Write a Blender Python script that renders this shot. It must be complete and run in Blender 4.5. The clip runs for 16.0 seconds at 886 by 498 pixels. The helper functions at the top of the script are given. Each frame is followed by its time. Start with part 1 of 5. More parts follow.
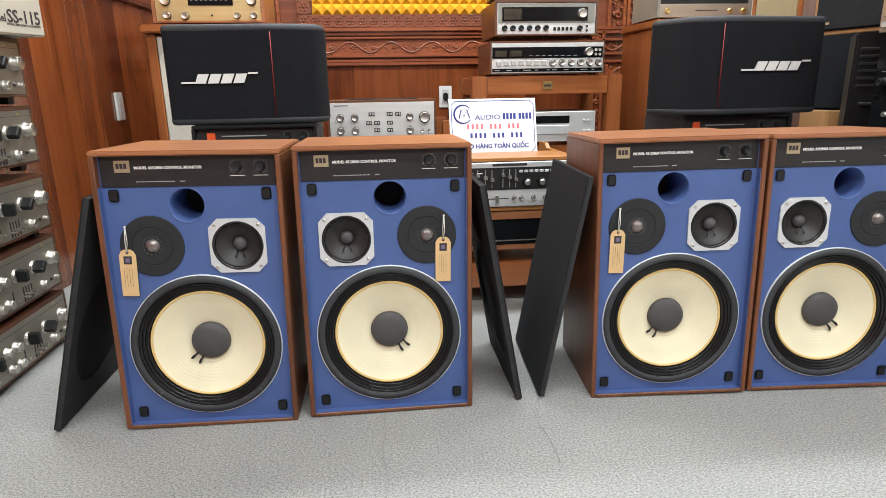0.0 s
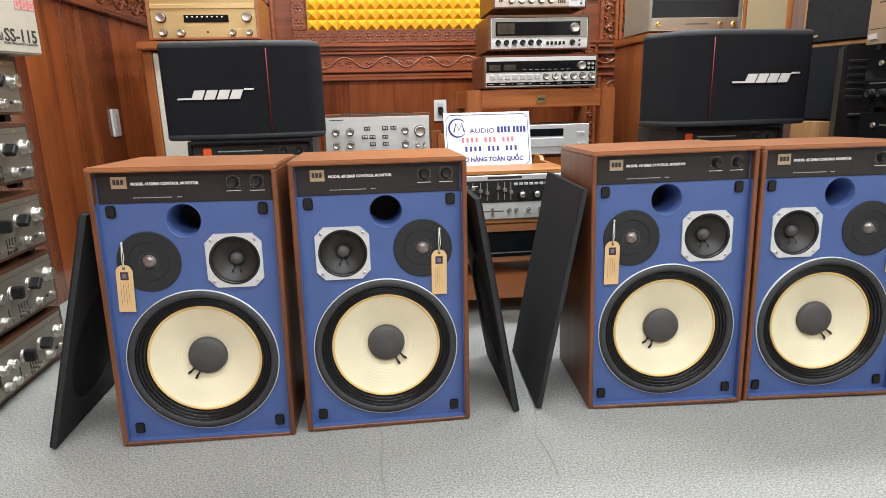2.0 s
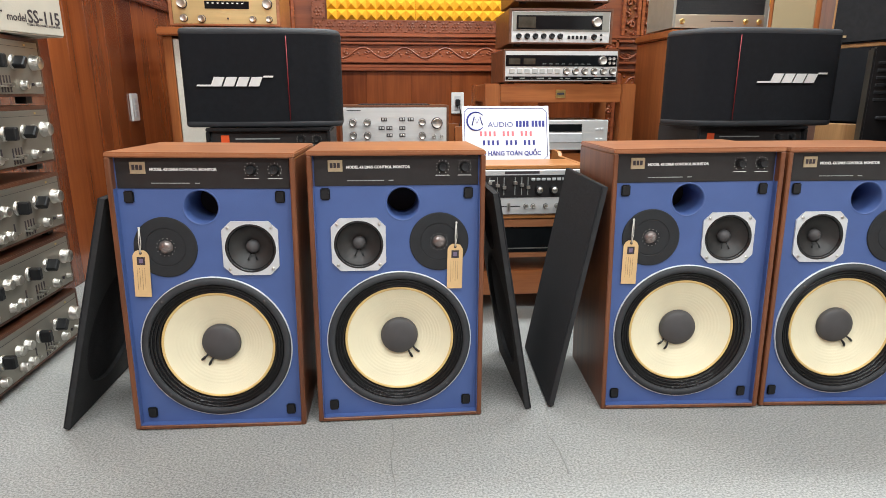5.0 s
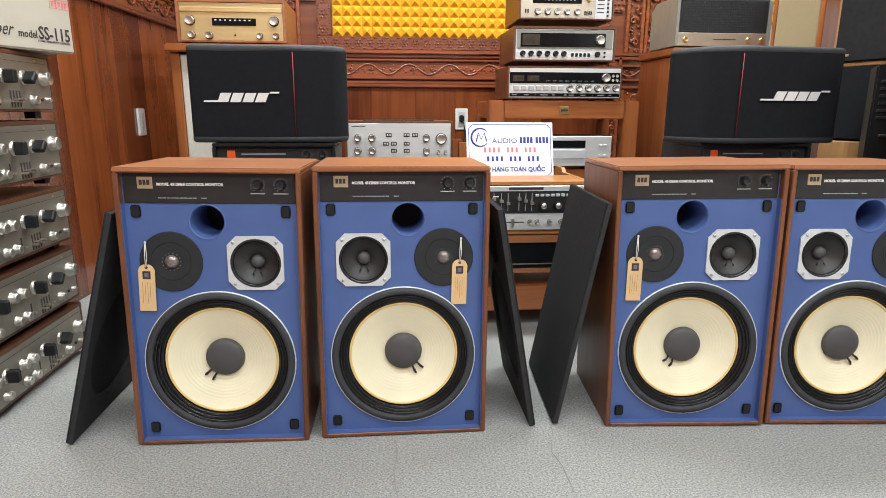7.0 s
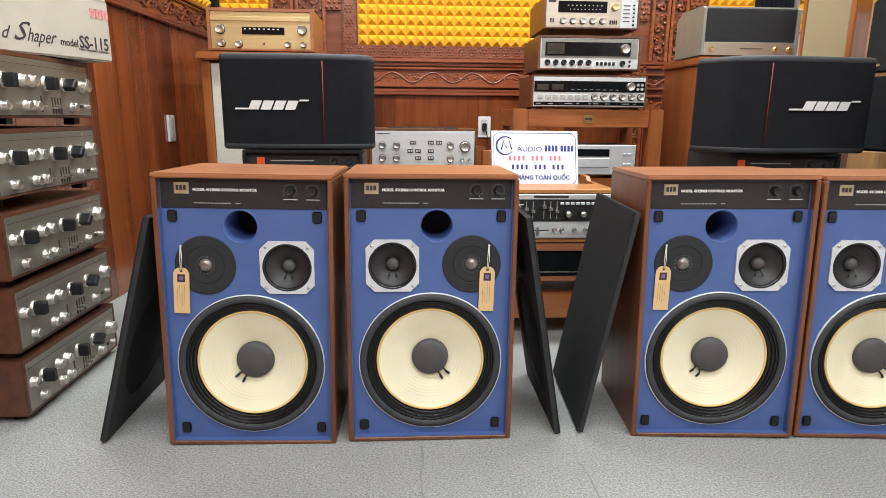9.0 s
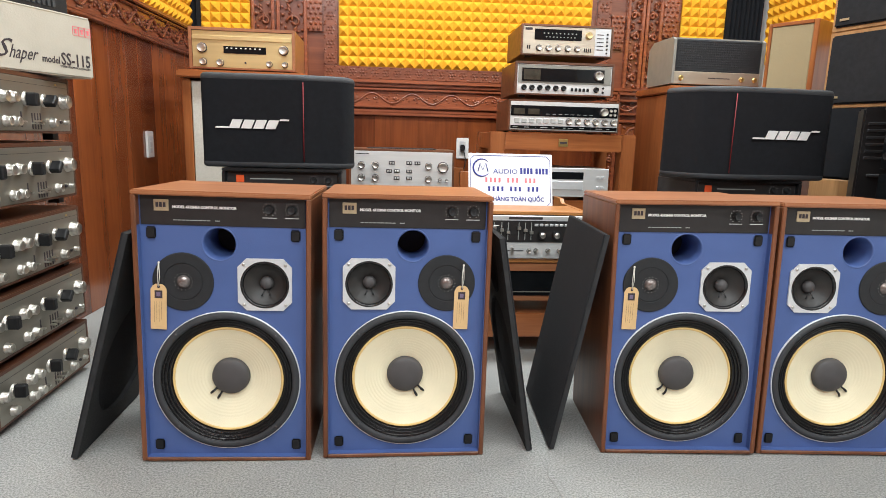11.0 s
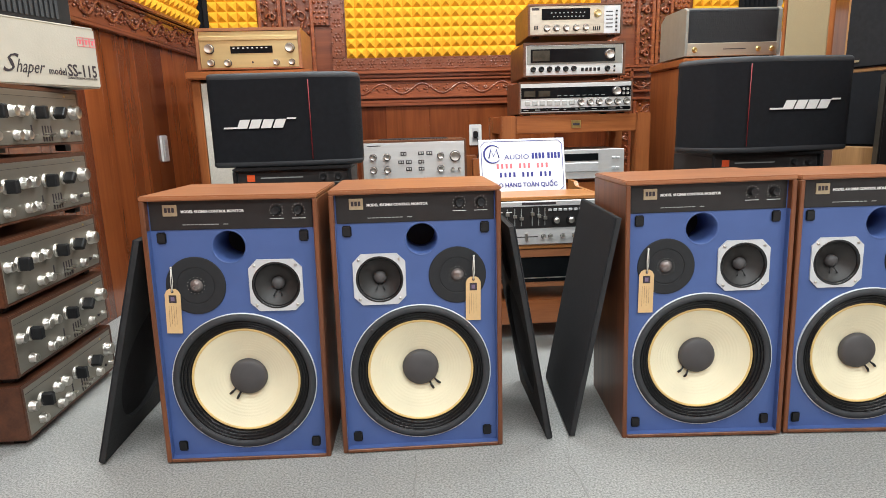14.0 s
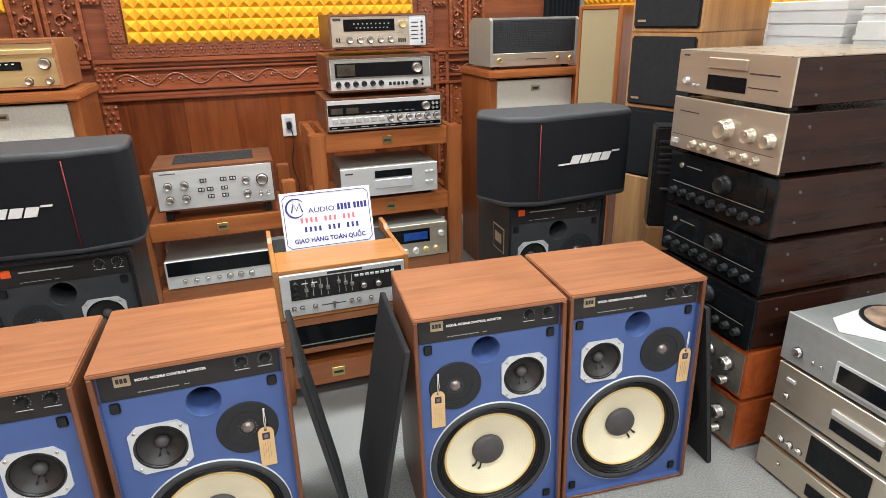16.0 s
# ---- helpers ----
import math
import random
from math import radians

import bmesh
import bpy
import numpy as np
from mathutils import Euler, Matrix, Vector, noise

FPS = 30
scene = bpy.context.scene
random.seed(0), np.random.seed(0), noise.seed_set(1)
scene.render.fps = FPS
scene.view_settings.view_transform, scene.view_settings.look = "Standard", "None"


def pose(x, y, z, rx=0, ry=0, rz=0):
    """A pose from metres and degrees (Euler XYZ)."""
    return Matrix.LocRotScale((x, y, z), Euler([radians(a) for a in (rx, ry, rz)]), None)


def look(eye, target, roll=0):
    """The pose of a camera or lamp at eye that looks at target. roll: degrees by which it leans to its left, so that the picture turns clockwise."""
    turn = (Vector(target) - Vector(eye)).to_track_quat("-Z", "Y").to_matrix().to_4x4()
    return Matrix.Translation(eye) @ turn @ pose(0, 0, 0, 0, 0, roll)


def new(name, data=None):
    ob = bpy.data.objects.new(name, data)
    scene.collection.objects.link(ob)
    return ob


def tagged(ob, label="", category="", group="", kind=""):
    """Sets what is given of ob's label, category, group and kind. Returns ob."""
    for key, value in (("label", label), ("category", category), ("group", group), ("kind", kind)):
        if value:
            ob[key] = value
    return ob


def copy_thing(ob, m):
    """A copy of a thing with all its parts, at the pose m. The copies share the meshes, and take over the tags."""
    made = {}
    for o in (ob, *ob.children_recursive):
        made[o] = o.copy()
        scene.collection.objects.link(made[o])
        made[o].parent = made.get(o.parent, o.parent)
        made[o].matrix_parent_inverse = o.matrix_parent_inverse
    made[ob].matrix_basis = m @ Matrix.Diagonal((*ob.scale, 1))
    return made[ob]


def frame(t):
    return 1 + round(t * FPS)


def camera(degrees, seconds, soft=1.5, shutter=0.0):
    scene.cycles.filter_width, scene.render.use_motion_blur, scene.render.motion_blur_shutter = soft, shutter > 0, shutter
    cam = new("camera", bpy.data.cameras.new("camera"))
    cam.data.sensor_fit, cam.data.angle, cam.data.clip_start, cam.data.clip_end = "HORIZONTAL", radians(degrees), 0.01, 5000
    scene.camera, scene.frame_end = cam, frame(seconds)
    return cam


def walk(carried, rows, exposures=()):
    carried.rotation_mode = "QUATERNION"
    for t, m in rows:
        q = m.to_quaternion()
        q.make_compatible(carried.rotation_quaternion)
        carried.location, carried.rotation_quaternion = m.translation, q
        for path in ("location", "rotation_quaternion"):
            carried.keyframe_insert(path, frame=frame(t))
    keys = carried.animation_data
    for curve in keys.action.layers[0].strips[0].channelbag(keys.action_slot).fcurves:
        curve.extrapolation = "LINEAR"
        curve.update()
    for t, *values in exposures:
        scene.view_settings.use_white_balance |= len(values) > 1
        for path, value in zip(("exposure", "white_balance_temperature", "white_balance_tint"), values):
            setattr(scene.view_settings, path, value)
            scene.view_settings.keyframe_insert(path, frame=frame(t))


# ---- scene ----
cam = camera(72.9, 16.0, soft=0.6)
PATH = [
    (0, (0.0565, 0.0145, 0.7110), (0.2628, 1.9350, 0.1921), -0.98),
    (0.5, (0.0570, 0.0171, 0.7078), (0.2747, 1.9321, 0.1736), -1.70),
    (1, (0.0565, 0.0151, 0.7113), (0.2664, 1.9382, 0.2036), -1.95),
    (1.5, (0.0565, 0.0079, 0.7123), (0.2434, 1.9417, 0.2374), -1.93),
    (2, (0.0566, 0.0079, 0.7136), (0.2772, 1.9372, 0.2351), -1.40),
    (2.5, (0.0583, 0.0076, 0.7135), (0.2928, 1.9352, 0.2343), -1.37),
    (3, (0.0547, 0.0105, 0.7154), (0.3027, 1.9389, 0.2466), -0.86),
    (3.5, (0.0521, 0.0168, 0.7145), (0.2583, 1.9449, 0.2246), -0.87),
    (4, (0.0505, 0.0166, 0.7134), (0.2324, 1.9438, 0.2109), -0.53),
    (6.5, (0.0441, 0.0238, 0.7144), (0.2403, 1.9525, 0.2230), 0.58),
    (7, (0.0430, 0.0178, 0.7163), (0.2171, 1.9579, 0.2625), 0.23),
    (7.5, (0.0357, 0.0111, 0.7150), (0.1523, 1.9596, 0.2791), -0.04),
    (8, (0.0295, 0.0115, 0.7172), (0.1396, 1.9600, 0.2800), 0.38),
    (10.5, (0.0118, -0.0155, 0.7195), (0.1545, 1.9414, 0.3317), 0.96),
    (11, (0.0224, -0.0258, 0.7264), (0.2103, 1.9311, 0.3585), 1.60),
    (11.5, (0.0269, -0.0302, 0.7251), (0.2835, 1.9194, 0.3601), 1.64),
    (12, (0.0471, -0.0190, 0.7195), (0.3907, 1.9121, 0.3285), 0.94),
    (12.5, (0.0603, -0.0096, 0.7216), (0.3773, 1.9212, 0.3070), 1.02),
    (13, (0.0509, -0.0209, 0.7129), (0.3036, 1.9207, 0.3047), 1.34),
    (13.5, (0.0403, -0.0298, 0.7146), (0.2921, 1.9148, 0.3211), 1.67),
    (14, (0.0538, -0.0153, 0.7343), (0.1644, 1.9390, 0.3241), -1.65),
    (14.2, (0.0611, 0.0174, 0.7252), (0.1871, 1.9572, 0.2550), -0.25),
    (14.5, (0.0721, 0.0850, 0.7607), (0.2613, 1.9969, 0.2049), 0.04),
    (14.7, (0.0680, 0.1157, 0.8426), (0.1943, 2.0186, 0.2402), -2.94),
    (15, (0.0382, 0.1478, 1.0054), (0.2266, 1.9906, 0.2513), -3.62),
    (15.2, (0.0305, 0.1497, 1.1228), (0.3410, 1.9341, 0.2746), -2.89),
    (15.5, (0.0549, 0.1271, 1.2095), (0.4309, 1.8950, 0.3533), -0.91),
    (15.7, (0.0887, 0.1135, 1.2268), (0.5608, 1.8944, 0.4487), -2.14),
    (16, (0.2324, 0.1235, 1.2152), (0.8093, 1.8980, 0.4951), -1.25),
]
walk(cam, [(t, look(eye, target, roll)) for t, eye, target, roll in PATH])

# ---- world and lights ----
world = bpy.data.worlds.new("world")
scene.world = world
world.use_nodes = True
world.node_tree.nodes["Background"].inputs[0].default_value = (0.9, 0.95, 1.0, 1)
world.node_tree.nodes["Background"].inputs[1].default_value = 0.12
scene.view_settings.exposure = 0.0
LAMPS = [(x, y) for y in (2.25, 0.2, -1.6) for x in (-0.65, 0.42, 1.6)]
CEIL = 2.75
for lx, ly in LAMPS:
    lamp = bpy.data.lights.new("panel_lamp", "AREA")
    lamp.shape, lamp.size, lamp.size_y, lamp.energy = "RECTANGLE", 0.95, 0.28, 37.0 if ly > 1 else 22.0 if ly > 0 else 40.0
    lamp.color = (0.925, 1.0, 1.02)
    new("panel_lamp", lamp).matrix_world = pose(lx, ly, CEIL - 0.05)


# ---- materials ----
def shader(name):
    m = bpy.data.materials.new(name)
    m.use_nodes = True
    nt = m.node_tree
    return m, nt, nt.nodes["Principled BSDF"]


def mat(name, color, rough=0.5, metal=0.0, var=0.12, scale=30.0, bump=0.0, bscale=300.0, coat=0.0, stretch=(1, 1, 1), spec=0.5):
    """Plain stuff with uneven tone at two scales and fine relief."""
    m, nt, b = shader(name)
    tc = nt.nodes.new("ShaderNodeTexCoord")
    mp = nt.nodes.new("ShaderNodeMapping")
    mp.inputs["Scale"].default_value = stretch
    nt.links.new(tc.outputs["Object"], mp.inputs["Vector"])
    n1 = nt.nodes.new("ShaderNodeTexNoise")
    n1.inputs["Scale"].default_value, n1.inputs["Detail"].default_value = scale, 6
    nt.links.new(mp.outputs[0], n1.inputs["Vector"])
    ramp = nt.nodes.new("ShaderNodeValToRGB")
    c = np.array(color)
    ramp.color_ramp.elements[0].position, ramp.color_ramp.elements[1].position = 0.3, 0.7
    ramp.color_ramp.elements[0].color = (*(c * (1 - var)), 1)
    ramp.color_ramp.elements[1].color = (*np.minimum(c * (1 + var), 1), 1)
    nt.links.new(n1.outputs["Fac"], ramp.inputs["Fac"])
    nt.links.new(ramp.outputs[0], b.inputs["Base Color"])
    b.inputs["Metallic"].default_value = metal
    b.inputs["Specular IOR Level"].default_value = spec
    b.inputs["Coat Weight"].default_value = coat
    b.inputs["Coat Roughness"].default_value = 0.15
    n2 = nt.nodes.new("ShaderNodeTexNoise")
    n2.inputs["Scale"].default_value, n2.inputs["Detail"].default_value = bscale, 3
    nt.links.new(mp.outputs[0], n2.inputs["Vector"])
    rr = nt.nodes.new("ShaderNodeMapRange")
    rr.inputs["To Min"].default_value, rr.inputs["To Max"].default_value = max(rough - 0.06, 0.02), min(rough + 0.08, 1)
    nt.links.new(n1.outputs["Fac"], rr.inputs["Value"])
    nt.links.new(rr.outputs[0], b.inputs["Roughness"])
    if bump:
        bp = nt.nodes.new("ShaderNodeBump")
        bp.inputs["Strength"].default_value, bp.inputs["Distance"].default_value = bump, 0.002
        nt.links.new(n2.outputs["Fac"], bp.inputs["Height"])
        nt.links.new(bp.outputs[0], b.inputs["Normal"])
    return m


def wood(name, dark, light, axis=0, rough=0.4, coat=0.0, grain=1.0, vary=0.0):
    """Wood with long fibres along an axis; vary shifts the tone from piece to piece."""
    m, nt, b = shader(name)
    tc = nt.nodes.new("ShaderNodeTexCoord")
    mp = nt.nodes.new("ShaderNodeMapping")
    s = [1.0, 1.0, 1.0]
    s[axis] = 0.06
    mp.inputs["Scale"].default_value = s
    info = nt.nodes.new("ShaderNodeObjectInfo")
    add = nt.nodes.new("ShaderNodeVectorMath")
    add.operation = "ADD"
    sc = nt.nodes.new("ShaderNodeVectorMath")
    sc.operation = "SCALE"
    sc.inputs["Scale"].default_value = 7.0
    nt.links.new(info.outputs["Random"], sc.inputs[0])
    nt.links.new(tc.outputs["Object"], add.inputs[0])
    nt.links.new(sc.outputs[0], add.inputs[1])
    nt.links.new(add.outputs[0], mp.inputs["Vector"])
    n1 = nt.nodes.new("ShaderNodeTexNoise")
    n1.inputs["Scale"].default_value, n1.inputs["Detail"].default_value, n1.inputs["Distortion"].default_value = 28 * grain, 5, 0.6
    n2 = nt.nodes.new("ShaderNodeTexNoise")
    n2.inputs["Scale"].default_value, n2.inputs["Detail"].default_value = 190 * grain, 3
    n3 = nt.nodes.new("ShaderNodeTexNoise")
    n3.inputs["Scale"].default_value = 5
    for n in (n1, n2):
        nt.links.new(mp.outputs[0], n.inputs["Vector"])
    nt.links.new(add.outputs[0], n3.inputs["Vector"])
    m1 = nt.nodes.new("ShaderNodeMath")
    m1.operation = "MULTIPLY_ADD"
    m1.inputs[1].default_value = 0.35
    nt.links.new(n2.outputs["Fac"], m1.inputs[0])
    nt.links.new(n1.outputs["Fac"], m1.inputs[2])
    m2 = nt.nodes.new("ShaderNodeMath")
    m2.operation = "MULTIPLY_ADD"
    m2.inputs[1].default_value = 0.4
    nt.links.new(n3.outputs["Fac"], m2.inputs[0])
    nt.links.new(m1.outputs[0], m2.inputs[2])
    m3 = nt.nodes.new("ShaderNodeMath")
    m3.operation = "MULTIPLY_ADD"
    m3.inputs[1].default_value = vary
    nt.links.new(info.outputs["Random"], m3.inputs[0])
    nt.links.new(m2.outputs[0], m3.inputs[2])
    ramp = nt.nodes.new("ShaderNodeValToRGB")
    mr = nt.nodes.new("ShaderNodeMapRange")
    mr.inputs["From Min"].default_value, mr.inputs["From Max"].default_value = 0.6 + vary * 0.3, 1.15 + vary * 0.7
    ramp.color_ramp.elements[0].position, ramp.color_ramp.elements[1].position = 0.0, 1.0
    ramp.color_ramp.elements[0].color, ramp.color_ramp.elements[1].color = (*dark, 1), (*light, 1)
    nt.links.new(m3.outputs[0], mr.inputs["Value"])
    nt.links.new(mr.outputs[0], ramp.inputs["Fac"])
    nt.links.new(ramp.outputs[0], b.inputs["Base Color"])
    b.inputs["Roughness"].default_value = rough
    b.inputs["Coat Weight"].default_value = coat
    b.inputs["Coat Roughness"].default_value = 0.12
    bp = nt.nodes.new("ShaderNodeBump")
    bp.inputs["Strength"].default_value, bp.inputs["Distance"].default_value = 0.15, 0.001
    nt.links.new(m1.outputs[0], bp.inputs["Height"])
    nt.links.new(bp.outputs[0], b.inputs["Normal"])
    return m


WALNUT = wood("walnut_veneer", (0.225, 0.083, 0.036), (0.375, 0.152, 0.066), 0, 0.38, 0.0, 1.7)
# same veneer, upright grain; shading of sides and base put into the darker colour
WALNUT_V_SHADED = wood("walnut_veneer_upright_shaded", (0.085, 0.028, 0.012), (0.20, 0.070, 0.029), 2, 0.4)
RACKWOOD = wood("rack_hardwood", (0.225, 0.062, 0.018), (0.42, 0.143, 0.044), 0, 0.3, 0.3)
RACKWOOD_V = wood("rack_hardwood_upright", (0.20, 0.056, 0.017), (0.37, 0.125, 0.039), 2, 0.3, 0.3)
WALLWOOD = wood("wall_hardwood", (0.100, 0.0228, 0.0085), (0.32, 0.088, 0.0245), 2, 0.22, 0.7, 0.4, 0.58)
CARVED = wood("carved_hardwood", (0.15, 0.039, 0.017), (0.345, 0.097, 0.040), 0, 0.27, 0.65)
CARVED_D = wood("carved_hardwood_dark", (0.118, 0.035, 0.019), (0.245, 0.072, 0.033), 0, 0.27, 0.65)
CASEWOOD = wood("case_walnut", (0.075, 0.028, 0.014), (0.19, 0.072, 0.032), 0, 0.4)
STACKWOOD = wood("dark_case_walnut", (0.045, 0.016, 0.009), (0.12, 0.044, 0.021), 0, 0.4)
CASEPINE = wood("orange_case_veneer", (0.32, 0.125, 0.035), (0.50, 0.215, 0.066), 0, 0.35)
ORANGEWOOD = wood("orange_rosewood", (0.25, 0.05, 0.013), (0.42, 0.10, 0.026), 0, 0.25, 0.4)
ROSEWOOD = wood("dark_rosewood", (0.014, 0.0056, 0.004), (0.036, 0.0135, 0.0085), 1, 0.16, 0.0)
ROSEWOOD.node_tree.nodes["Principled BSDF"].inputs["Specular IOR Level"].default_value = 0.2
TANWOOD = wood("pale_wood", (0.30, 0.15, 0.06), (0.50, 0.28, 0.12), 2, 0.45)
BLUE = mat("blue_paint", (0.058, 0.102, 0.268), 0.55, 0, 0.06, 14, 0.15, 700)
LID = mat("champagne_lid_paint", (0.36, 0.31, 0.25), 0.28, 0.4, 0.06, 20)
CARD = mat("grey_white_card", (0.46, 0.46, 0.45), 0.7, 0, 0.08, 9, 0.1, 200)
KEY = mat("satin_key", (0.50, 0.50, 0.48), 0.4, 0.4, 0.06, 60)
PRINT = mat("dim_dial_print", (0.30, 0.31, 0.30), 0.5, 0, 0.1, 60)
DOME = mat("silvered_dome", (0.22, 0.19, 0.18), 0.25, 0.6, 0.1, 60)
BLACK = mat("black_plastic", (0.013, 0.013, 0.014), 0.42, 0, 0.2, 40, 0.1, 600, spec=0.3)
BLACK_M = mat("black_matt", (0.012, 0.013, 0.015), 0.75, 0, 0.25, 60, 0.3, 900)
CHARCOAL = mat("charcoal_paint", (0.030, 0.032, 0.036), 0.6, 0, 0.15, 30, 0.2, 500)
PLATE = mat("black_anodised_plate", (0.020, 0.018, 0.018), 0.45, 0.2, 0.15, 60, 0.05, 900)
CLOTH = mat("black_grille_cloth", (0.0125, 0.0135, 0.0165), 0.95, 0, 0.15, 60, 0.4, 1400, spec=0.2)
SPEAKERCLOTH = mat("dark_grey_speaker_cloth", (0.021, 0.0212, 0.0235), 0.95, 0, 0.15, 60, 0.4, 1400, spec=0.2)
GRILLEBOARD = mat("black_board", (0.027, 0.0275, 0.029), 0.8, 0, 0.2, 40, 0.3, 700, spec=0.25)
RUBBER = mat("dark_rubber_trim", (0.033, 0.036, 0.041), 0.6, 0, 0.15, 40, 0.3, 700)
CONE = mat("cream_paper_cone", (0.77, 0.70, 0.50), 0.8, 0, 0.06, 9, 0.15, 500)
CONE_EDGE = mat("yellowed_cone_edge", (0.68, 0.47, 0.18), 0.6, 0, 0.12, 20)
SURROUND = mat("doped_surround", (0.010, 0.010, 0.011), 0.22, 0, 0.2, 60, 0.2, 500)
CAP = mat("grey_dust_cap", (0.060, 0.056, 0.057), 0.62, 0, 0.12, 25, 0.15, 900)
CONE_B = mat("black_paper_cone", (0.022, 0.020, 0.019), 0.5, 0, 0.2, 30, 0.1, 500)
SILVER = mat("brushed_aluminium", (0.71, 0.71, 0.70), 0.38, 0.45, 0.06, 60, 0.06, 500, stretch=(0.05, 1, 1))
STEELFACE = mat("satin_steel_face", (0.30, 0.278, 0.235), 0.36, 0.7, 0.08, 50, 0.06, 500, stretch=(0.05, 1, 1))
BRIGHT = mat("white_lacquered_frame", (0.62, 0.63, 0.64), 0.35, 0.3, 0.05, 40)
CHROME = mat("turned_metal", (0.60, 0.575, 0.53), 0.36, 1.0, 0.05, 40)
KNOBMETAL = mat("spun_knob_metal", (0.60, 0.575, 0.53), 0.36, 1.0, 0.05, 40)
CHAMPAGNE = mat("champagne_aluminium", (0.56, 0.495, 0.40), 0.36, 0.75, 0.05, 50, 0.05, 500, stretch=(0.05, 1, 1))
GOLD = mat("gold_aluminium", (0.70, 0.54, 0.27), 0.34, 0.7, 0.06, 50, 0.05, 500, stretch=(0.05, 1, 1))
GREYMETAL = mat("warm_grey_paint", (0.25, 0.24, 0.21), 0.5, 0.1, 0.08, 30, 0.2, 400)
BADGE = mat("brass_badge", (0.46, 0.37, 0.24), 0.45, 0.6, 0.1, 80)
BRASS = mat("brass", (0.62, 0.46, 0.18), 0.3, 0.9, 0.1, 80)
WHITE = mat("white_print", (0.82, 0.82, 0.80), 0.5, 0, 0.03, 40)
ORANGE = mat("orange_badge", (0.80, 0.10, 0.02), 0.45, 0, 0.05, 60)
RED = mat("red_piping", (0.22, 0.014, 0.018), 0.5, 0, 0.1, 60)
TAGPRINT = mat("brown_print", (0.20, 0.12, 0.06), 0.7, 0, 0.1, 80)
KRAFT = mat("kraft_card", (0.64, 0.43, 0.21), 0.8, 0, 0.07, 40, 0.15, 600)
STAMP = mat("stamp_violet", (0.16, 0.12, 0.20), 0.6, 0, 0.1, 80)
INK = mat("dark_ink", (0.035, 0.025, 0.030), 0.6, 0, 0.1, 80)
NAVY = mat("navy_ink", (0.02, 0.03, 0.25), 0.5, 0, 0.05, 80)
REDINK = mat("red_ink", (0.78, 0.17, 0.20), 0.5, 0, 0.05, 80)
STRING = mat("white_string", (0.60, 0.58, 0.52), 0.9, 0, 0.1, 100)
BOARD = mat("white_board", (0.80, 0.83, 0.88), 0.3, 0, 0.02, 20)
CARTON = mat("white_carton", (0.47, 0.43, 0.355), 0.75, 0, 0.07, 10, 0.2, 200)
FOAM = mat("yellow_foam", (0.82, 0.42, 0.022), 0.9, 0, 0.07, 12, 0.4, 500)
GRILLWHITE = mat("pale_grille_cloth", (0.60, 0.57, 0.50), 0.95, 0, 0.12, 240, 0.6, 900)
GRILLTAN = mat("tan_grille_cloth", (0.34, 0.27, 0.155), 0.95, 0, 0.2, 420, 0.5, 900)
GLASS = mat("dark_dial_glass", (0.007, 0.008, 0.009), 0.08, 0, 0.2, 20, spec=0.2)
DIAL = mat("tinted_dial", (0.055, 0.050, 0.038), 0.15, 0, 0.4, 18)
BLUELCD = mat("blue_display", (0.02, 0.07, 0.30), 0.15, 0, 0.2, 30)
RIMGREY = mat("pale_grey_rim", (0.74, 0.75, 0.76), 0.4, 0.3, 0.06, 40)
GREYSILVER = mat("grey_silver_paint", (0.36, 0.37, 0.36), 0.38, 0.4, 0.07, 40, 0.05, 400)
WHITEPLASTIC = mat("white_plastic", (0.74, 0.74, 0.72), 0.35, 0, 0.03, 40)
PAINTW = mat("white_wall_paint", (0.72, 0.71, 0.68), 0.8, 0, 0.04, 6, 0.2, 150)


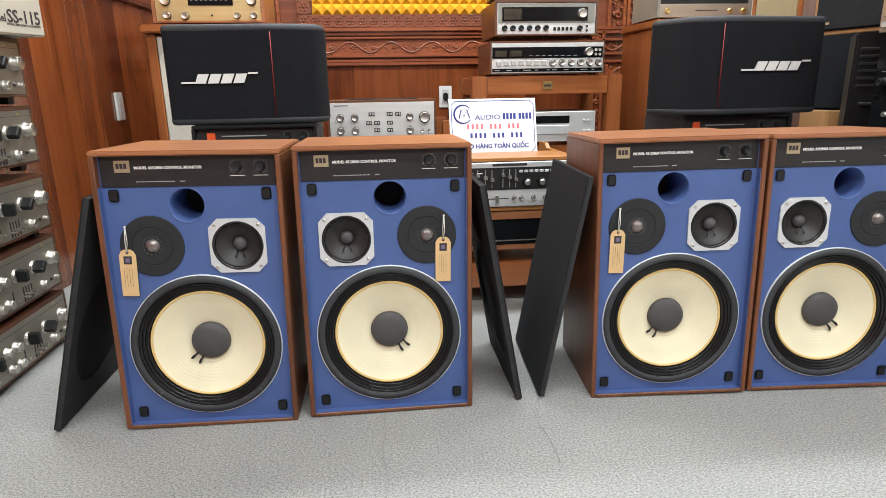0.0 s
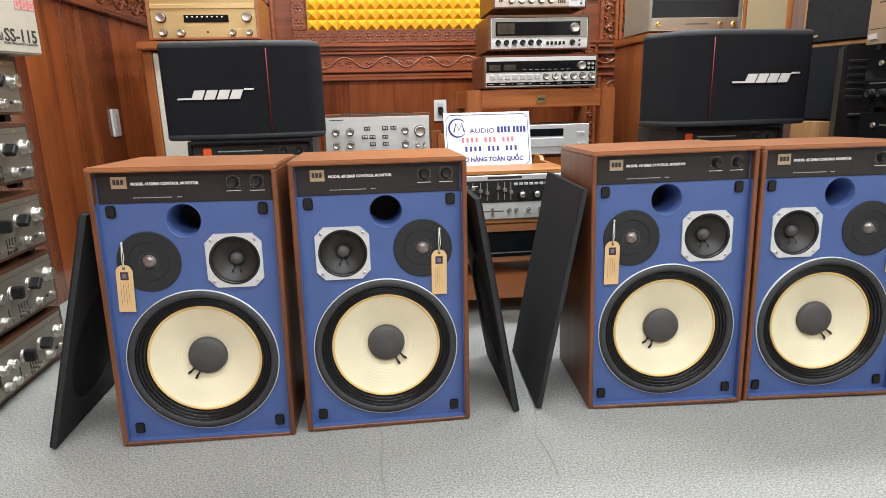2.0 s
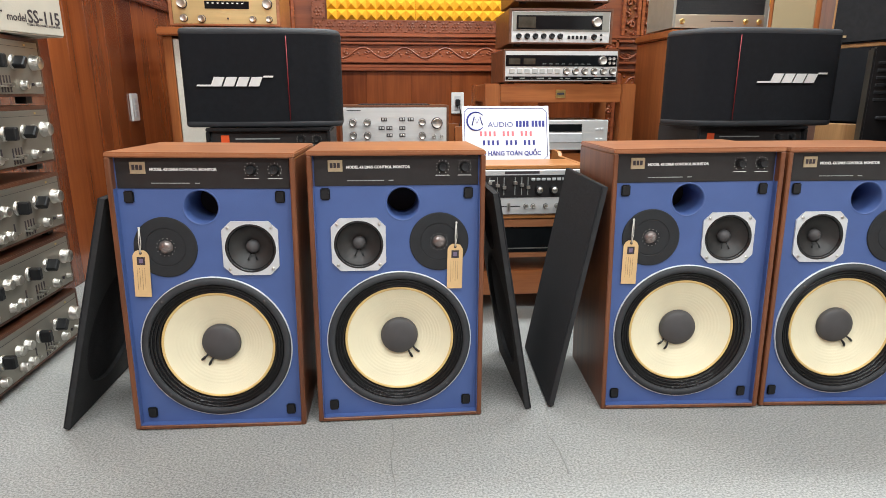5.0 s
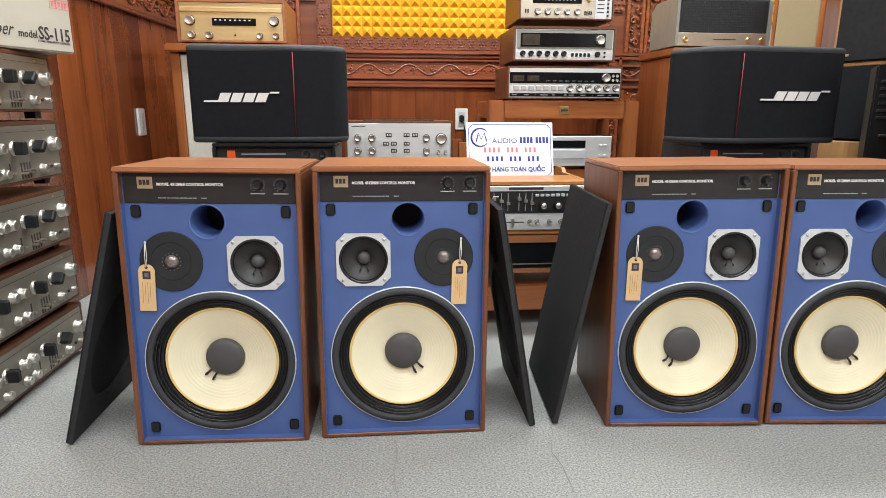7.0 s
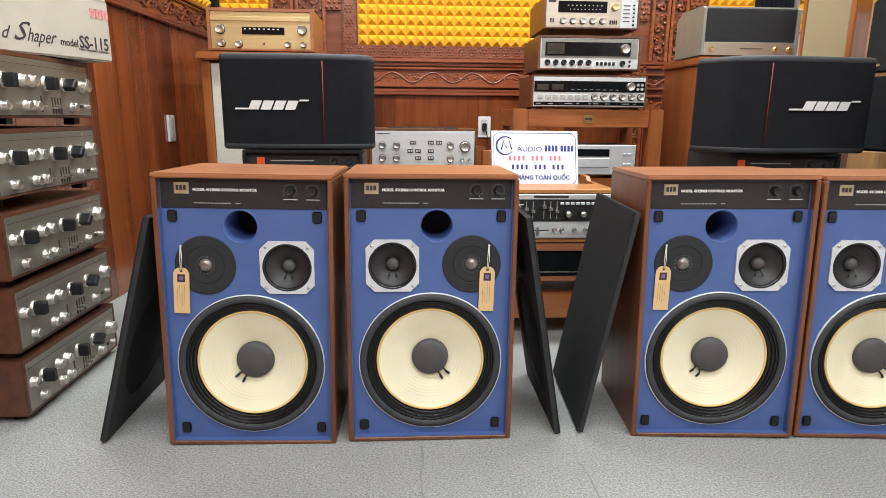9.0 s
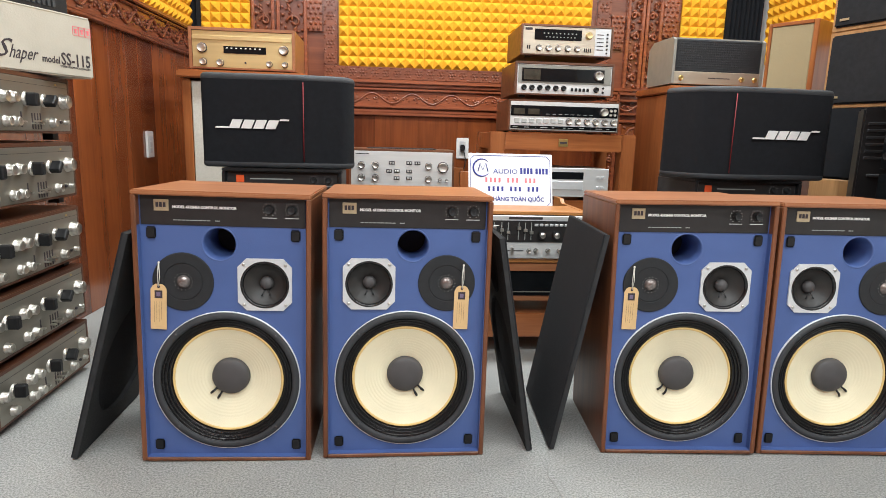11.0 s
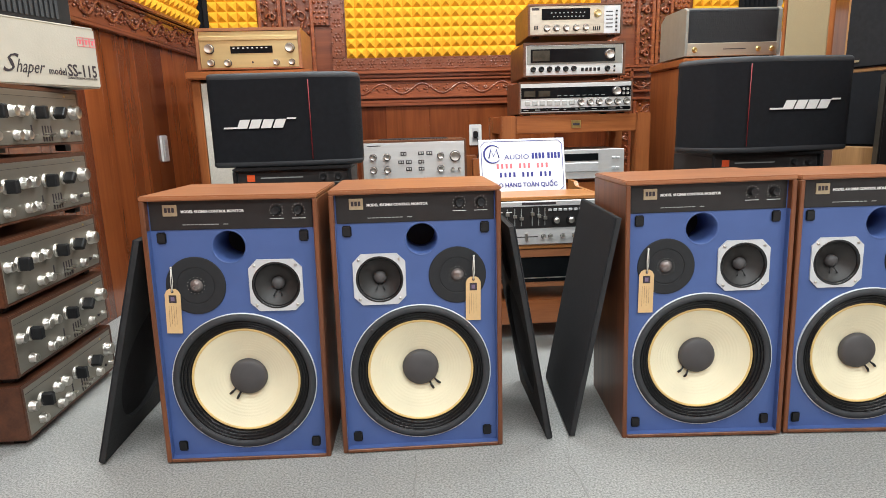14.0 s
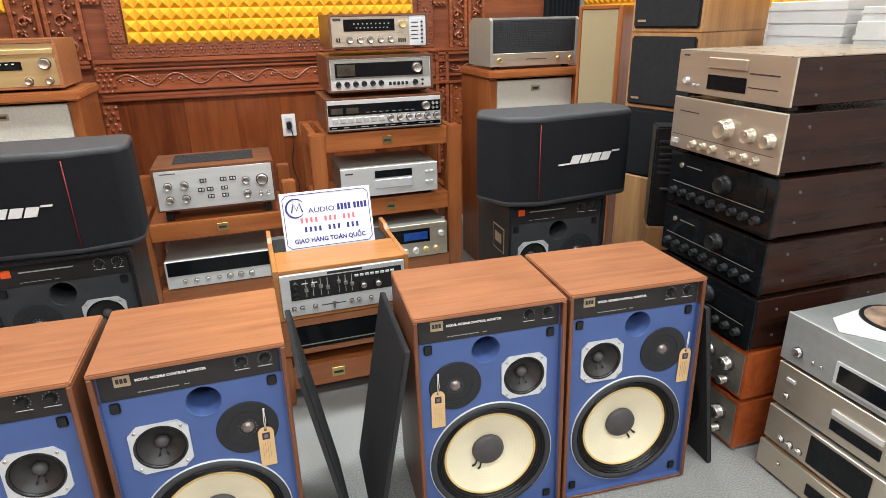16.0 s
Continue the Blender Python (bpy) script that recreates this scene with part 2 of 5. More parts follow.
def carpet_material():
    m, nt, b = shader("grey_carpet")
    tc = nt.nodes.new("ShaderNodeTexCoord")
    mp = nt.nodes.new("ShaderNodeMapping")
    mp.inputs["Scale"].default_value = (1.0, 1.25, 1.0)
    nt.links.new(tc.outputs["Object"], mp.inputs["Vector"])
    fine = nt.nodes.new("ShaderNodeTexNoise")
    fine.inputs["Scale"].default_value, fine.inputs["Detail"].default_value, fine.inputs["Roughness"].default_value = 210, 5, 0.72
    nt.links.new(mp.outputs[0], fine.inputs["Vector"])
    wide = nt.nodes.new("ShaderNodeTexNoise")
    wide.inputs["Scale"].default_value, wide.inputs["Detail"].default_value = 2.2, 4
    nt.links.new(tc.outputs["Object"], wide.inputs["Vector"])
    r1 = nt.nodes.new("ShaderNodeValToRGB")
    r1.color_ramp.elements[0].position, r1.color_ramp.elements[1].position = 0.39, 0.60
    r1.color_ramp.elements[0].color, r1.color_ramp.elements[1].color = (0.215, 0.214, 0.208, 1), (0.455, 0.450, 0.430, 1)
    nt.links.new(fine.outputs["Fac"], r1.inputs["Fac"])
    r2 = nt.nodes.new("ShaderNodeValToRGB")
    r2.color_ramp.elements[0].position, r2.color_ramp.elements[1].position = 0.35, 0.65
    r2.color_ramp.elements[0].color, r2.color_ramp.elements[1].color = (0.86, 0.87, 0.88, 1), (1, 1, 0.99, 1)
    nt.links.new(wide.outputs["Fac"], r2.inputs["Fac"])
    mx = nt.nodes.new("ShaderNodeMix")
    mx.data_type, mx.blend_type = "RGBA", "MULTIPLY"
    mx.inputs["Factor"].default_value = 1.0
    nt.links.new(r1.outputs[0], mx.inputs["A"])
    nt.links.new(r2.outputs[0], mx.inputs["B"])
    nt.links.new(mx.outputs["Result"], b.inputs["Base Color"])
    b.inputs["Roughness"].default_value = 0.95
    b.inputs["Specular IOR Level"].default_value = 0.15
    bp = nt.nodes.new("ShaderNodeBump")
    bp.inputs["Strength"].default_value, bp.inputs["Distance"].default_value = 0.7, 0.004
    nt.links.new(fine.outputs["Fac"], bp.inputs["Height"])
    nt.links.new(bp.outputs[0], b.inputs["Normal"])
    return m


CARPET = carpet_material()


# ---- shape helpers ----
def box(bm, x0, x1, y0, y1, z0, z1, bevel=0.0, seg=1):
    vs = [bm.verts.new(p) for p in ((x0, y0, z0), (x1, y0, z0), (x1, y1, z0), (x0, y1, z0), (x0, y0, z1), (x1, y0, z1), (x1, y1, z1), (x0, y1, z1))]
    fs = [bm.faces.new([vs[i] for i in q]) for q in ((3, 2, 1, 0), (4, 5, 6, 7), (0, 1, 5, 4), (1, 2, 6, 5), (2, 3, 7, 6), (3, 0, 4, 7))]
    if bevel:
        bmesh.ops.bevel(bm, geom=list({e for f in fs for e in f.edges}), offset=bevel, segments=seg, affect="EDGES", clamp_overlap=True)
    return bm


def lathe(bm, profile, cx, cz, seg=40, y0=0.0, k=1.0):
    """Turns (radius, y) pairs round an axis along y through (cx, cz); y grows away from the viewer."""
    rings = []
    for r, y in profile:
        r *= k
        if r < 1e-6:
            rings.append([bm.verts.new((cx, y0 + y, cz))])
        else:
            rings.append([bm.verts.new((cx + r * math.cos(2 * math.pi * i / seg), y0 + y, cz + r * math.sin(2 * math.pi * i / seg))) for i in range(seg)])
    for a, b in zip(rings, rings[1:]):
        for i in range(seg):
            j = (i + 1) % seg
            if len(a) == 1 and len(b) == 1:
                continue
            q = [a[0], b[i], b[j]] if len(a) == 1 else [a[i], a[j], b[0]] if len(b) == 1 else [a[i], a[j], b[j], b[i]]
            f = bm.faces.new(q)
            f.smooth = True
    return bm


def tube(bm, pts, r, seg=6):
    """A round bar along points, thinner at its ends if r is a list."""
    pts = [Vector(p) for p in pts]
    rs = r if isinstance(r, (list, tuple)) else [r] * len(pts)
    rings = []
    for i, p in enumerate(pts):
        d = (pts[min(i + 1, len(pts) - 1)] - pts[max(i - 1, 0)]).normalized()
        u = d.orthogonal().normalized() if abs(d.y) > 0.9 else d.cross(Vector((0, 1, 0))).normalized()
        v = d.cross(u)
        rings.append([bm.verts.new(p + rs[i] * (math.cos(2 * math.pi * k / seg) * u + math.sin(2 * math.pi * k / seg) * v)) for k in range(seg)])
    for a, b in zip(rings, rings[1:]):
        for k in range(seg):
            f = bm.faces.new((a[k], a[(k + 1) % seg], b[(k + 1) % seg], b[k]))
            f.smooth = True
    bm.faces.new(rings[0][::-1])
    bm.faces.new(rings[-1])
    return bm


def blob(bm, x, y, z, r, flat=0.5):
    made = bmesh.ops.create_icosphere(bm, subdivisions=1, radius=r, matrix=Matrix.Translation((x, y, z)) @ Matrix.Diagonal((1, flat, 1, 1)))
    for v in made["verts"]:
        for f in v.link_faces:
            f.smooth = True
    return bm


def prism(bm, outline, z0, z1, bevel=0.0, seg=2):
    """An upright block over a plan outline of (x, y)."""
    lo = [bm.verts.new((x, y, z0)) for x, y in outline]
    hi = [bm.verts.new((x, y, z1)) for x, y in outline]
    n = len(outline)
    fs = [bm.faces.new(lo[::-1]), bm.faces.new(hi)]
    fs += [bm.faces.new((lo[i], lo[(i + 1) % n], hi[(i + 1) % n], hi[i])) for i in range(n)]
    if bevel:
        bmesh.ops.bevel(bm, geom=list({e for f in fs for e in f.edges}), offset=bevel, segments=seg, affect="EDGES", clamp_overlap=True)
    return bm


def shell(bm, x0, x1, z0, z1, y0, y1, wall, floor_wall=None, bevel=0.0):
    """A case open at the front: one piece with walls of a thickness."""
    fw = floor_wall or wall
    o = [(x0, z0), (x1, z0), (x1, z1), (x0, z1)]
    i = [(x0 + wall, z0 + fw), (x1 - wall, z0 + fw), (x1 - wall, z1 - wall), (x0 + wall, z1 - wall)]
    of, ob, nf, nb = ([bm.verts.new((x, y, z)) for x, z in pts] for pts, y in ((o, y0), (o, y1), (i, y0), (i, y1 - wall)))
    edges = []
    for a in range(4):
        b = (a + 1) % 4
        f = [bm.faces.new((of[a], of[b], nf[b], nf[a])), bm.faces.new((of[b], of[a], ob[a], ob[b])), bm.faces.new((nf[a], nf[b], nb[b], nb[a]))]
    bm.faces.new(ob), bm.faces.new(nb[::-1])
    if bevel:
        outer = set(of + ob)
        bmesh.ops.bevel(bm, geom=[e for e in bm.edges if e.verts[0] in outer and e.verts[1] in outer], offset=bevel, segments=2, affect="EDGES")
    return bm


def slab_xz(bm, outline, y0, y1):
    """A flat piece with an (x, z) outline, from y0 (front) to y1."""
    a = [bm.verts.new((x, y0, z)) for x, z in outline]
    b = [bm.verts.new((x, y1, z)) for x, z in outline]
    n = len(outline)
    bm.faces.new(a)
    bm.faces.new(b[::-1])
    for i in range(n):
        bm.faces.new((a[i], b[i], b[(i + 1) % n], a[(i + 1) % n]))
    return bm


def holed(bm, outer, holes, y0, y1, seg=36):
    """A board with round holes (x, z, r), front at y0."""
    loops = [outer] + [[(cx + r * math.cos(2 * math.pi * i / seg), cz + r * math.sin(2 * math.pi * i / seg)) for i in range(seg)] for cx, cz, r in holes]
    sides = []
    for y in (y0, y1):
        edges, rings = [], []
        for pts in loops:
            vs = [bm.verts.new((x, y, z)) for x, z in pts]
            rings.append(vs)
            edges += [bm.edges.new((vs[i], vs[(i + 1) % len(vs)])) for i in range(len(vs))]
        bmesh.ops.triangle_fill(bm, use_beauty=True, use_dissolve=False, edges=edges)
        sides.append(rings)
    for a, b in zip(*sides):
        for i in range(len(a)):
            j = (i + 1) % len(a)
            bm.faces.new((a[i], a[j], b[j], b[i]))
    bmesh.ops.recalc_face_normals(bm, faces=bm.faces[:])
    return bm


def meshed(name, bm, material, fix=True):
    if fix:
        bmesh.ops.recalc_face_normals(bm, faces=bm.faces[:])
    me = bpy.data.meshes.new(name)
    bm.to_mesh(me)
    bm.free()
    me.materials.append(material)
    return me


def part(name, bm, material, parent, label=""):
    me = bm if isinstance(bm, bpy.types.Mesh) else meshed(name, bm, material)
    ob = new(name, me)
    ob.parent = parent
    return tagged(ob, label)


def placed(name, me, parent, x, y, z):
    """One more piece on a mesh that others share."""
    ob = new(name, me)
    ob.parent = parent
    ob.location = (x, y, z)
    return ob


def thing(name, label, category, at=None, group="", kind=""):
    ob = new(name)
    ob.matrix_basis = at if at is not None else Matrix()
    ob.empty_display_size = 0.05
    return tagged(ob, label, category, group, kind)


def solo(name, bm, material, label="", category="", kind="", group=""):
    return tagged(new(name, meshed(name, bm, material)), label, category, group, kind)


B = bmesh.new
LETTERS = {}


def lettering(text, size, material, parent, x, y, z, slant=0.0, width=None, name="lettering", bold=0.0):
    """Raised letters on a face that looks along -y; x, z: lower left corner."""
    key = (text, size, material.name, slant, width, bold)
    if key not in LETTERS:
        cu = bpy.data.curves.new("letters", "FONT")
        cu.body, cu.size, cu.extrude, cu.shear, cu.resolution_u, cu.offset = text, size, 0.0003, slant, 2, bold
        tmp = new("letters", cu)
        me = bpy.data.meshes.new_from_object(tmp.evaluated_get(bpy.context.evaluated_depsgraph_get()))
        bpy.data.objects.remove(tmp)
        if width and len(me.vertices):
            xs = [v.co.x for v in me.vertices]
            me.transform(Matrix.Translation((-min(xs), 0, 0)))
            me.transform(Matrix.Diagonal((width / (max(xs) - min(xs)), 1, 1, 1)))
        me.transform(Matrix.Rotation(math.pi / 2, 4, "X"))
        me.materials.clear()
        me.materials.append(material)
        LETTERS[key] = me
    return placed(name, LETTERS[key], parent, x, y, z)


KNOBS = {}


def knob_mesh(r, depth, material, skirt=True, seg=20):
    key = (round(r, 5), round(depth, 5), material.name, skirt)
    if key not in KNOBS:
        bm = B()
        prof = [(r * 1.18, 0), (r * 1.18, -depth * 0.18), (r, -depth * 0.25)] if skirt else [(r, 0)]
        prof += [(r * 0.975, -depth * 0.88), (r * 0.97, -depth * 0.92)]
        lathe(bm, prof, 0, 0, seg)
        lathe(bm, [(r * 0.97, -depth * 0.92), (r * 0.90, -depth)], 0, 0, seg)
        lathe(bm, [(r * 0.90, -depth), (r * 0.80, -depth * 0.97), (r * 0.4, -depth * 0.91), (0, -depth * 0.89)], 0, 0, seg)
        for q in range(seg):
            a = 2 * math.pi * (q + 0.5) / seg
            tube(bm, [(r * 0.975 * math.cos(a), -depth * 0.34, r * 0.975 * math.sin(a)), (r * 0.965 * math.cos(a), -depth * 0.88, r * 0.965 * math.sin(a))], r * 0.045, 4)
        box(bm, -r * 0.07, r * 0.07, -depth - 0.0004, -depth * 0.86, r * 0.15, r * 0.85)
        dark = [f for f in bm.faces if skirt and material is CHROME and max(-v.co.y for v in f.verts) < depth * 0.27]
        for f in dark:
            f.material_index = 1
        KNOBS[key] = meshed("knob", bm, material)
        KNOBS[key].materials.append(INK)
    return KNOBS[key]


def knob(parent, x, z, r, material, depth=None, y=0.0, skirt=True):
    return placed("knob", knob_mesh(r, depth or r * 1.2, material, skirt), parent, x, y, z)


def plate(name, parent, x0, x1, z0, z1, material, y=0.0, proud=0.002, label="", bevel=0.0):
    """A flat piece that stands proud of the face at y."""
    return part(name, box(B(), x0, x1, y - proud, y + 0.001, z0, z1, bevel), material, parent, label)


# ---- the room ----
XR, YB, YF = 2.33, 3.70, -2.6
LW0, LW1 = Vector((-1.149, 2.25, 0)), Vector((-1.10, YB, 0))
LDIR = (LW1 - LW0).normalized()
LYAW = math.degrees(math.atan2(LDIR.y, LDIR.x))


def left_x(y):
    return LW0.x + (y - LW0.y) * LDIR.x / LDIR.y


bm = B()
box(bm, -2.4, 2.7, YF - 0.2, YB + 0.3, -0.1, 0.0)
solo("floor", bm, CARPET, "worn light grey office carpet floor", "floor", "structure")
solo("ceiling", box(B(), -2.4, 2.7, YF - 0.2, YB + 0.3, CEIL, CEIL + 0.1), PAINTW, "plain white ceiling", "ceiling", "structure")
for lx, ly in LAMPS:
    lt = thing("ceiling_light", "white recessed ceiling light panel", "ceiling light", pose(lx, ly, CEIL - 0.035), "ceiling lights")
    bm = B()
    box(bm, -0.51, 0.51, -0.17, -0.145, 0, 0.035)
    box(bm, -0.51, 0.51, 0.145, 0.17, 0, 0.035)
    box(bm, -0.51, -0.485, -0.145, 0.145, 0, 0.035)
    box(bm, 0.485, 0.51, -0.145, 0.145, 0, 0.035)
    part("frame", bm, WHITEPLASTIC, lt)
solo("wall_right", box(B(), XR, XR + 0.15, YF, YB, 0, CEIL), PAINTW, "plain white side wall", "wall", "structure")
# front wall is unseen: added to close the room, dark to dim glossy reflections
solo("wall_front", box(B(), -2.4, XR + 0.15, YF - 0.15, YF, 0, CEIL), CARVED_D, "unseen dark wall added to dim reflections and bounce", "wall", "structure")
back = solo("wall_back", box(B(), -1.4, XR + 0.15, YB, YB + 0.15, 0, CEIL), CARVED_D, "dark red hardwood back wall with carved panelling", "wall", "structure")
leftw = thing("wall_left", "dark red hardwood plank side wall", "wall", pose(LW1.x, LW1.y, 0, 0, 0, LYAW - 180), kind="structure")
# local x runs from the far corner towards the viewer, the face looks along local +y
part("backing", box(B(), -0.1, 6.3, -0.15, -0.012, 0, CEIL), CARVED_D, leftw)
xx = 0.0
widths = [0.155, 0.13, 0.17, 0.14, 0.16, 0.125, 0.15]
k = 0
planks = []
while xx < 3.0:
    w = widths[k % 7]
    bm = B()
    box(bm, xx + 0.0004, xx + w - 0.0004, -0.012, 0.006, 0.0, 1.13, 0.0015)
    planks.append(part("plank", bm, WALLWOOD, leftw))
    xx += w
    k += 1
part("plank", box(B(), 3.1, 6.2, -0.012, 0.004, 0, 1.13), WALLWOOD, leftw)


def vine(bm, x0, x1, zc, amp, wave, y, r, crest=0.0):
    """A climbing stem along x with tendrils, leaves and buds in each bend."""
    n = int((x1 - x0) / 0.010)
    xs = [x0 + (x1 - x0) * i / n for i in range(n + 1)]
    tube(bm, [(x, y, zc + amp * math.cos(2 * math.pi * (x - crest) / wave)) for x in xs], r, 6)
    k0, k1 = math.ceil(2 * (x0 - crest) / wave), math.floor(2 * (x1 - crest) / wave)
    for k in range(k0, k1 + 1):
        cx = crest + k * wave / 2
        s = 1 if k % 2 == 0 else -1
        pts = []
        for j in range(9):
            a = j / 8 * 3.6
            rad = amp * 0.8 * (1 - j / 12)
            pts.append((cx + wave * 0.06 + rad * math.sin(a), y - 0.001, zc + s * amp * 0.35 - s * rad * (1 - math.cos(a)) * 0.75))
        tube(bm, pts, [r * 0.8 - r * 0.4 * j / 8 for j in range(9)], 5)
        blob(bm, *pts[-1], r * 1.35, 0.8)
        for dx, dz, q in ((-0.13, 0.0, 1.25), (-0.17, 0.35, 1.0), (-0.08, -0.45, 1.1), (0.17, 0.15, 1.15), (0.22, 0.55, 0.95), (-0.22, -0.2, 0.9), (0.12, -0.75, 0.95)):
            blob(bm, cx + dx * wave, y, zc + s * dz * amp, r * q, 0.8)
        for d in (-1, 0, 1):
            blob(bm, cx + wave * 0.02 + d * r * 2.1, y, zc + s * amp * 1.38, r * 0.85, 0.8)


def moulding(parent, name, x0, x1, steps, y0, material):
    """A run of stepped moulding: (z0, z1, proud) strips, front towards -y."""
    bm = B()
    for z0, z1, pr in steps:
        box(bm, x0, x1, y0 - pr, y0 + 0.002, z0, z1, min(0.004, (z1 - z0) * 0.3), 2)
    return part(name, bm, material, parent)


# planks of the back wall below the frieze
xx = -1.09
k = 0
bw = [0.25, 0.27, 0.235, 0.28, 0.26, 0.24, 0.275]
while xx < XR - 0.02:
    w = min(bw[k % 7], XR - xx)
    part("plank", box(B(), xx + 0.0003, xx + w - 0.0003, YB - 0.014, YB + 0.001, 0.0, 0.841, 0.001), WALLWOOD, back)
    xx += w
    k += 1
# frieze: mouldings with a vine between them
moulding(back, "frieze_moulding", -0.437, 1.371, ((0.841, 0.859, 0.035), (0.859, 0.878, 0.022), (0.886, 0.898, 0.03), (0.987, 1.0, 0.03), (1.008, 1.028, 0.022), (1.028, 1.05, 0.036)), YB, CARVED)
part("frieze_panel", box(B(), -0.437, 1.371, YB - 0.012, YB + 0.001, 0.898, 0.987), CARVED, back)
bm = B()
vine(bm, -0.417, 1.351, 0.943, 0.029, 0.239, YB - 0.0125, 0.0062, -0.071)
part("vine_carving", bm, CARVED, back)


def border(bm, x0, x1, z0, z1, y):
    """A band of pierced leaf-work: rosettes between two rails."""
    box(bm, x0, x1, y - 0.012, y + 0.012, z0, z1)
    up = (z1 - z0) > (x1 - x0)
    length, w = (z1 - z0, x1 - x0) if up else (x1 - x0, z1 - z0)
    n = int(length / (w * 0.95))
    for i in range(n):
        c = (i + 0.5) * length / n
        cx, cz = ((x0 + x1) / 2, z0 + c) if up else (x0 + c, (z0 + z1) / 2)
        blob(bm, cx, y - 0.014, cz, w * 0.12)
        for q in range(6):
            a = q * math.pi / 3
            blob(bm, cx + math.cos(a) * w * 0.27, y - 0.012, cz + math.sin(a) * w * 0.27, w * 0.105)
        for q in (-1, 1):
            for p in (-1, 1):
                blob(bm, cx + q * w * 0.42, y - 0.012, cz + p * w * 0.42, w * 0.09)


bm = B()
border(bm, -0.351, 1.356, 1.053, 1.121, YB - 0.012)
border(bm, -0.351, -0.276, 1.124, 1.902, YB - 0.012)
border(bm, 1.272, 1.356, 1.124, 1.902, YB - 0.012)
part("leaf_border", bm, CARVED_D, back)


def scroll_column(x0, x1, z0, z1):
    """A tall carved panel: rails, lattice and a climbing scroll."""
    bm = B()
    w = x1 - x0
    box(bm, x0, x0 + 0.02, YB - 0.03, YB + 0.001, z0, z1, 0.004)
    box(bm, x1 - 0.02, x1, YB - 0.03, YB + 0.001, z0, z1, 0.004)
    c = (x0 + x1) / 2
    n = int((z1 - z0) / 0.11)
    for i in range(n):
        zc = z0 + (i + 0.5) * (z1 - z0) / n
        s = 1 if i % 2 else -1
        pts = []
        for j in range(16):
            a = j / 15 * 5.2
            rad = w * 0.26 * (1 - j / 19)
            pts.append((c + s * (rad * math.cos(a) - w * 0.08), YB - 0.014, zc + rad * math.sin(a) * 0.95))
        tube(bm, pts, [0.008 - 0.004 * j / 15 for j in range(16)], 5)
        blob(bm, *pts[-1], 0.011)
        for dx, dz, q in ((0.30, 0.04, 0.012), (0.22, -0.03, 0.010), (0.36, -0.01, 0.009), (-0.3, 0.045, 0.011), (0.1, 0.05, 0.008), (-0.33, -0.04, 0.010), (-0.2, -0.05, 0.008), (0.0, 0.0, 0.009), (-0.1, 0.03, 0.008), (0.16, 0.015, 0.009), (-0.38, 0.0, 0.008)):
            blob(bm, c + s * dx * w, YB - 0.012, zc + dz, q, 0.9)
        for q in range(3):
            a = 0.6 + q * 0.9
            tube(bm, [(c - s * w * (0.05 + 0.1 * u) * math.cos(a), YB - 0.014, zc + 0.05 * (q - 1) + w * 0.22 * u * math.sin(a)) for u in (0, 0.5, 1, 1.4)], [0.003, 0.008, 0.006, 0.002], 5)
    return part("carved_panel", bm, CARVED, back)


def lattice(x0, x1, z0, z1):
    bm = B()
    box(bm, x0, x1, YB - 0.02, YB + 0.001, z0, z1)
    nx, nz = max(2, int((x1 - x0) / 0.024)), int((z1 - z0) / 0.026)
    for i in range(nx):
        for j in range(nz):
            cx = x0 + (i + 0.5 + (0.25 if j % 2 else -0.25)) * (x1 - x0) / nx
            blob(bm, cx, YB - 0.024, z0 + (j + 0.5) * (z1 - z0) / nz, 0.0105, 0.8)
    return part("beaded_lattice", bm, CARVED, back)


scroll_column(-0.62, -0.447, 1.048, 1.902)
scroll_column(-0.762, -0.63, 1.048, 1.902)
scroll_column(1.458, 1.57, 1.048, 1.902)
scroll_column(1.575, 1.681, 1.048, 1.902)
scroll_column(1.453, 1.676, 0.292, 0.836)
scroll_column(1.366, 1.448, 0.292, 1.048)
lattice(-0.447, -0.361, 0.876, 1.048)
lattice(-0.447, -0.376, 0.652, 0.825)
lattice(-0.447, -0.361, 1.309, 1.478)
lattice(1.363, 1.443, 1.279, 1.478)
lattice(1.686, 1.778, 1.359, 1.607)
moulding(back, "pilaster_moulding", -1.08, -0.457, ((0.841, 0.859, 0.035), (0.886, 0.901, 0.028), (1.008, 1.028, 0.03), (1.03, 1.048, 0.036)), YB, CARVED)
moulding(back, "pilaster_moulding", 1.366, 1.92, ((0.841, 0.859, 0.035), (0.886, 0.901, 0.028), (0.967, 0.982, 0.03), (1.008, 1.028, 0.03), (1.03, 1.048, 0.036)), YB, CARVED)
bm = B()
vine(bm, 1.371, 1.819, 0.937, 0.022, 0.2, YB - 0.01, 0.006)
vine(bm, 1.371, 1.819, 0.774, 0.03, 0.2, YB - 0.01, 0.006)
part("vine_carving", bm, CARVED, back)
# carved rail of the side wall
bm = B()
for z0, z1, pr in ((1.13, 1.145, 0.035), (1.147, 1.160, 0.022), (1.256, 1.269, 0.022), (1.271, 1.29, 0.036)):
    box(bm, 0.0, 3.0, -0.01, pr, z0, z1, 0.004, 2)
part("rail_moulding", bm, CARVED_D, leftw)
part("rail_panel", box(B(), 0.0, 3.0, -0.012, 0.008, 1.160, 1.256), CARVED_D, leftw)
bm = B()
vine(bm, 0.02, 2.6, 1.208, 0.031, 0.19, 0.012, 0.0075)
part("vine_carving", bm, CARVED_D, leftw)


FOAM_POINT = []


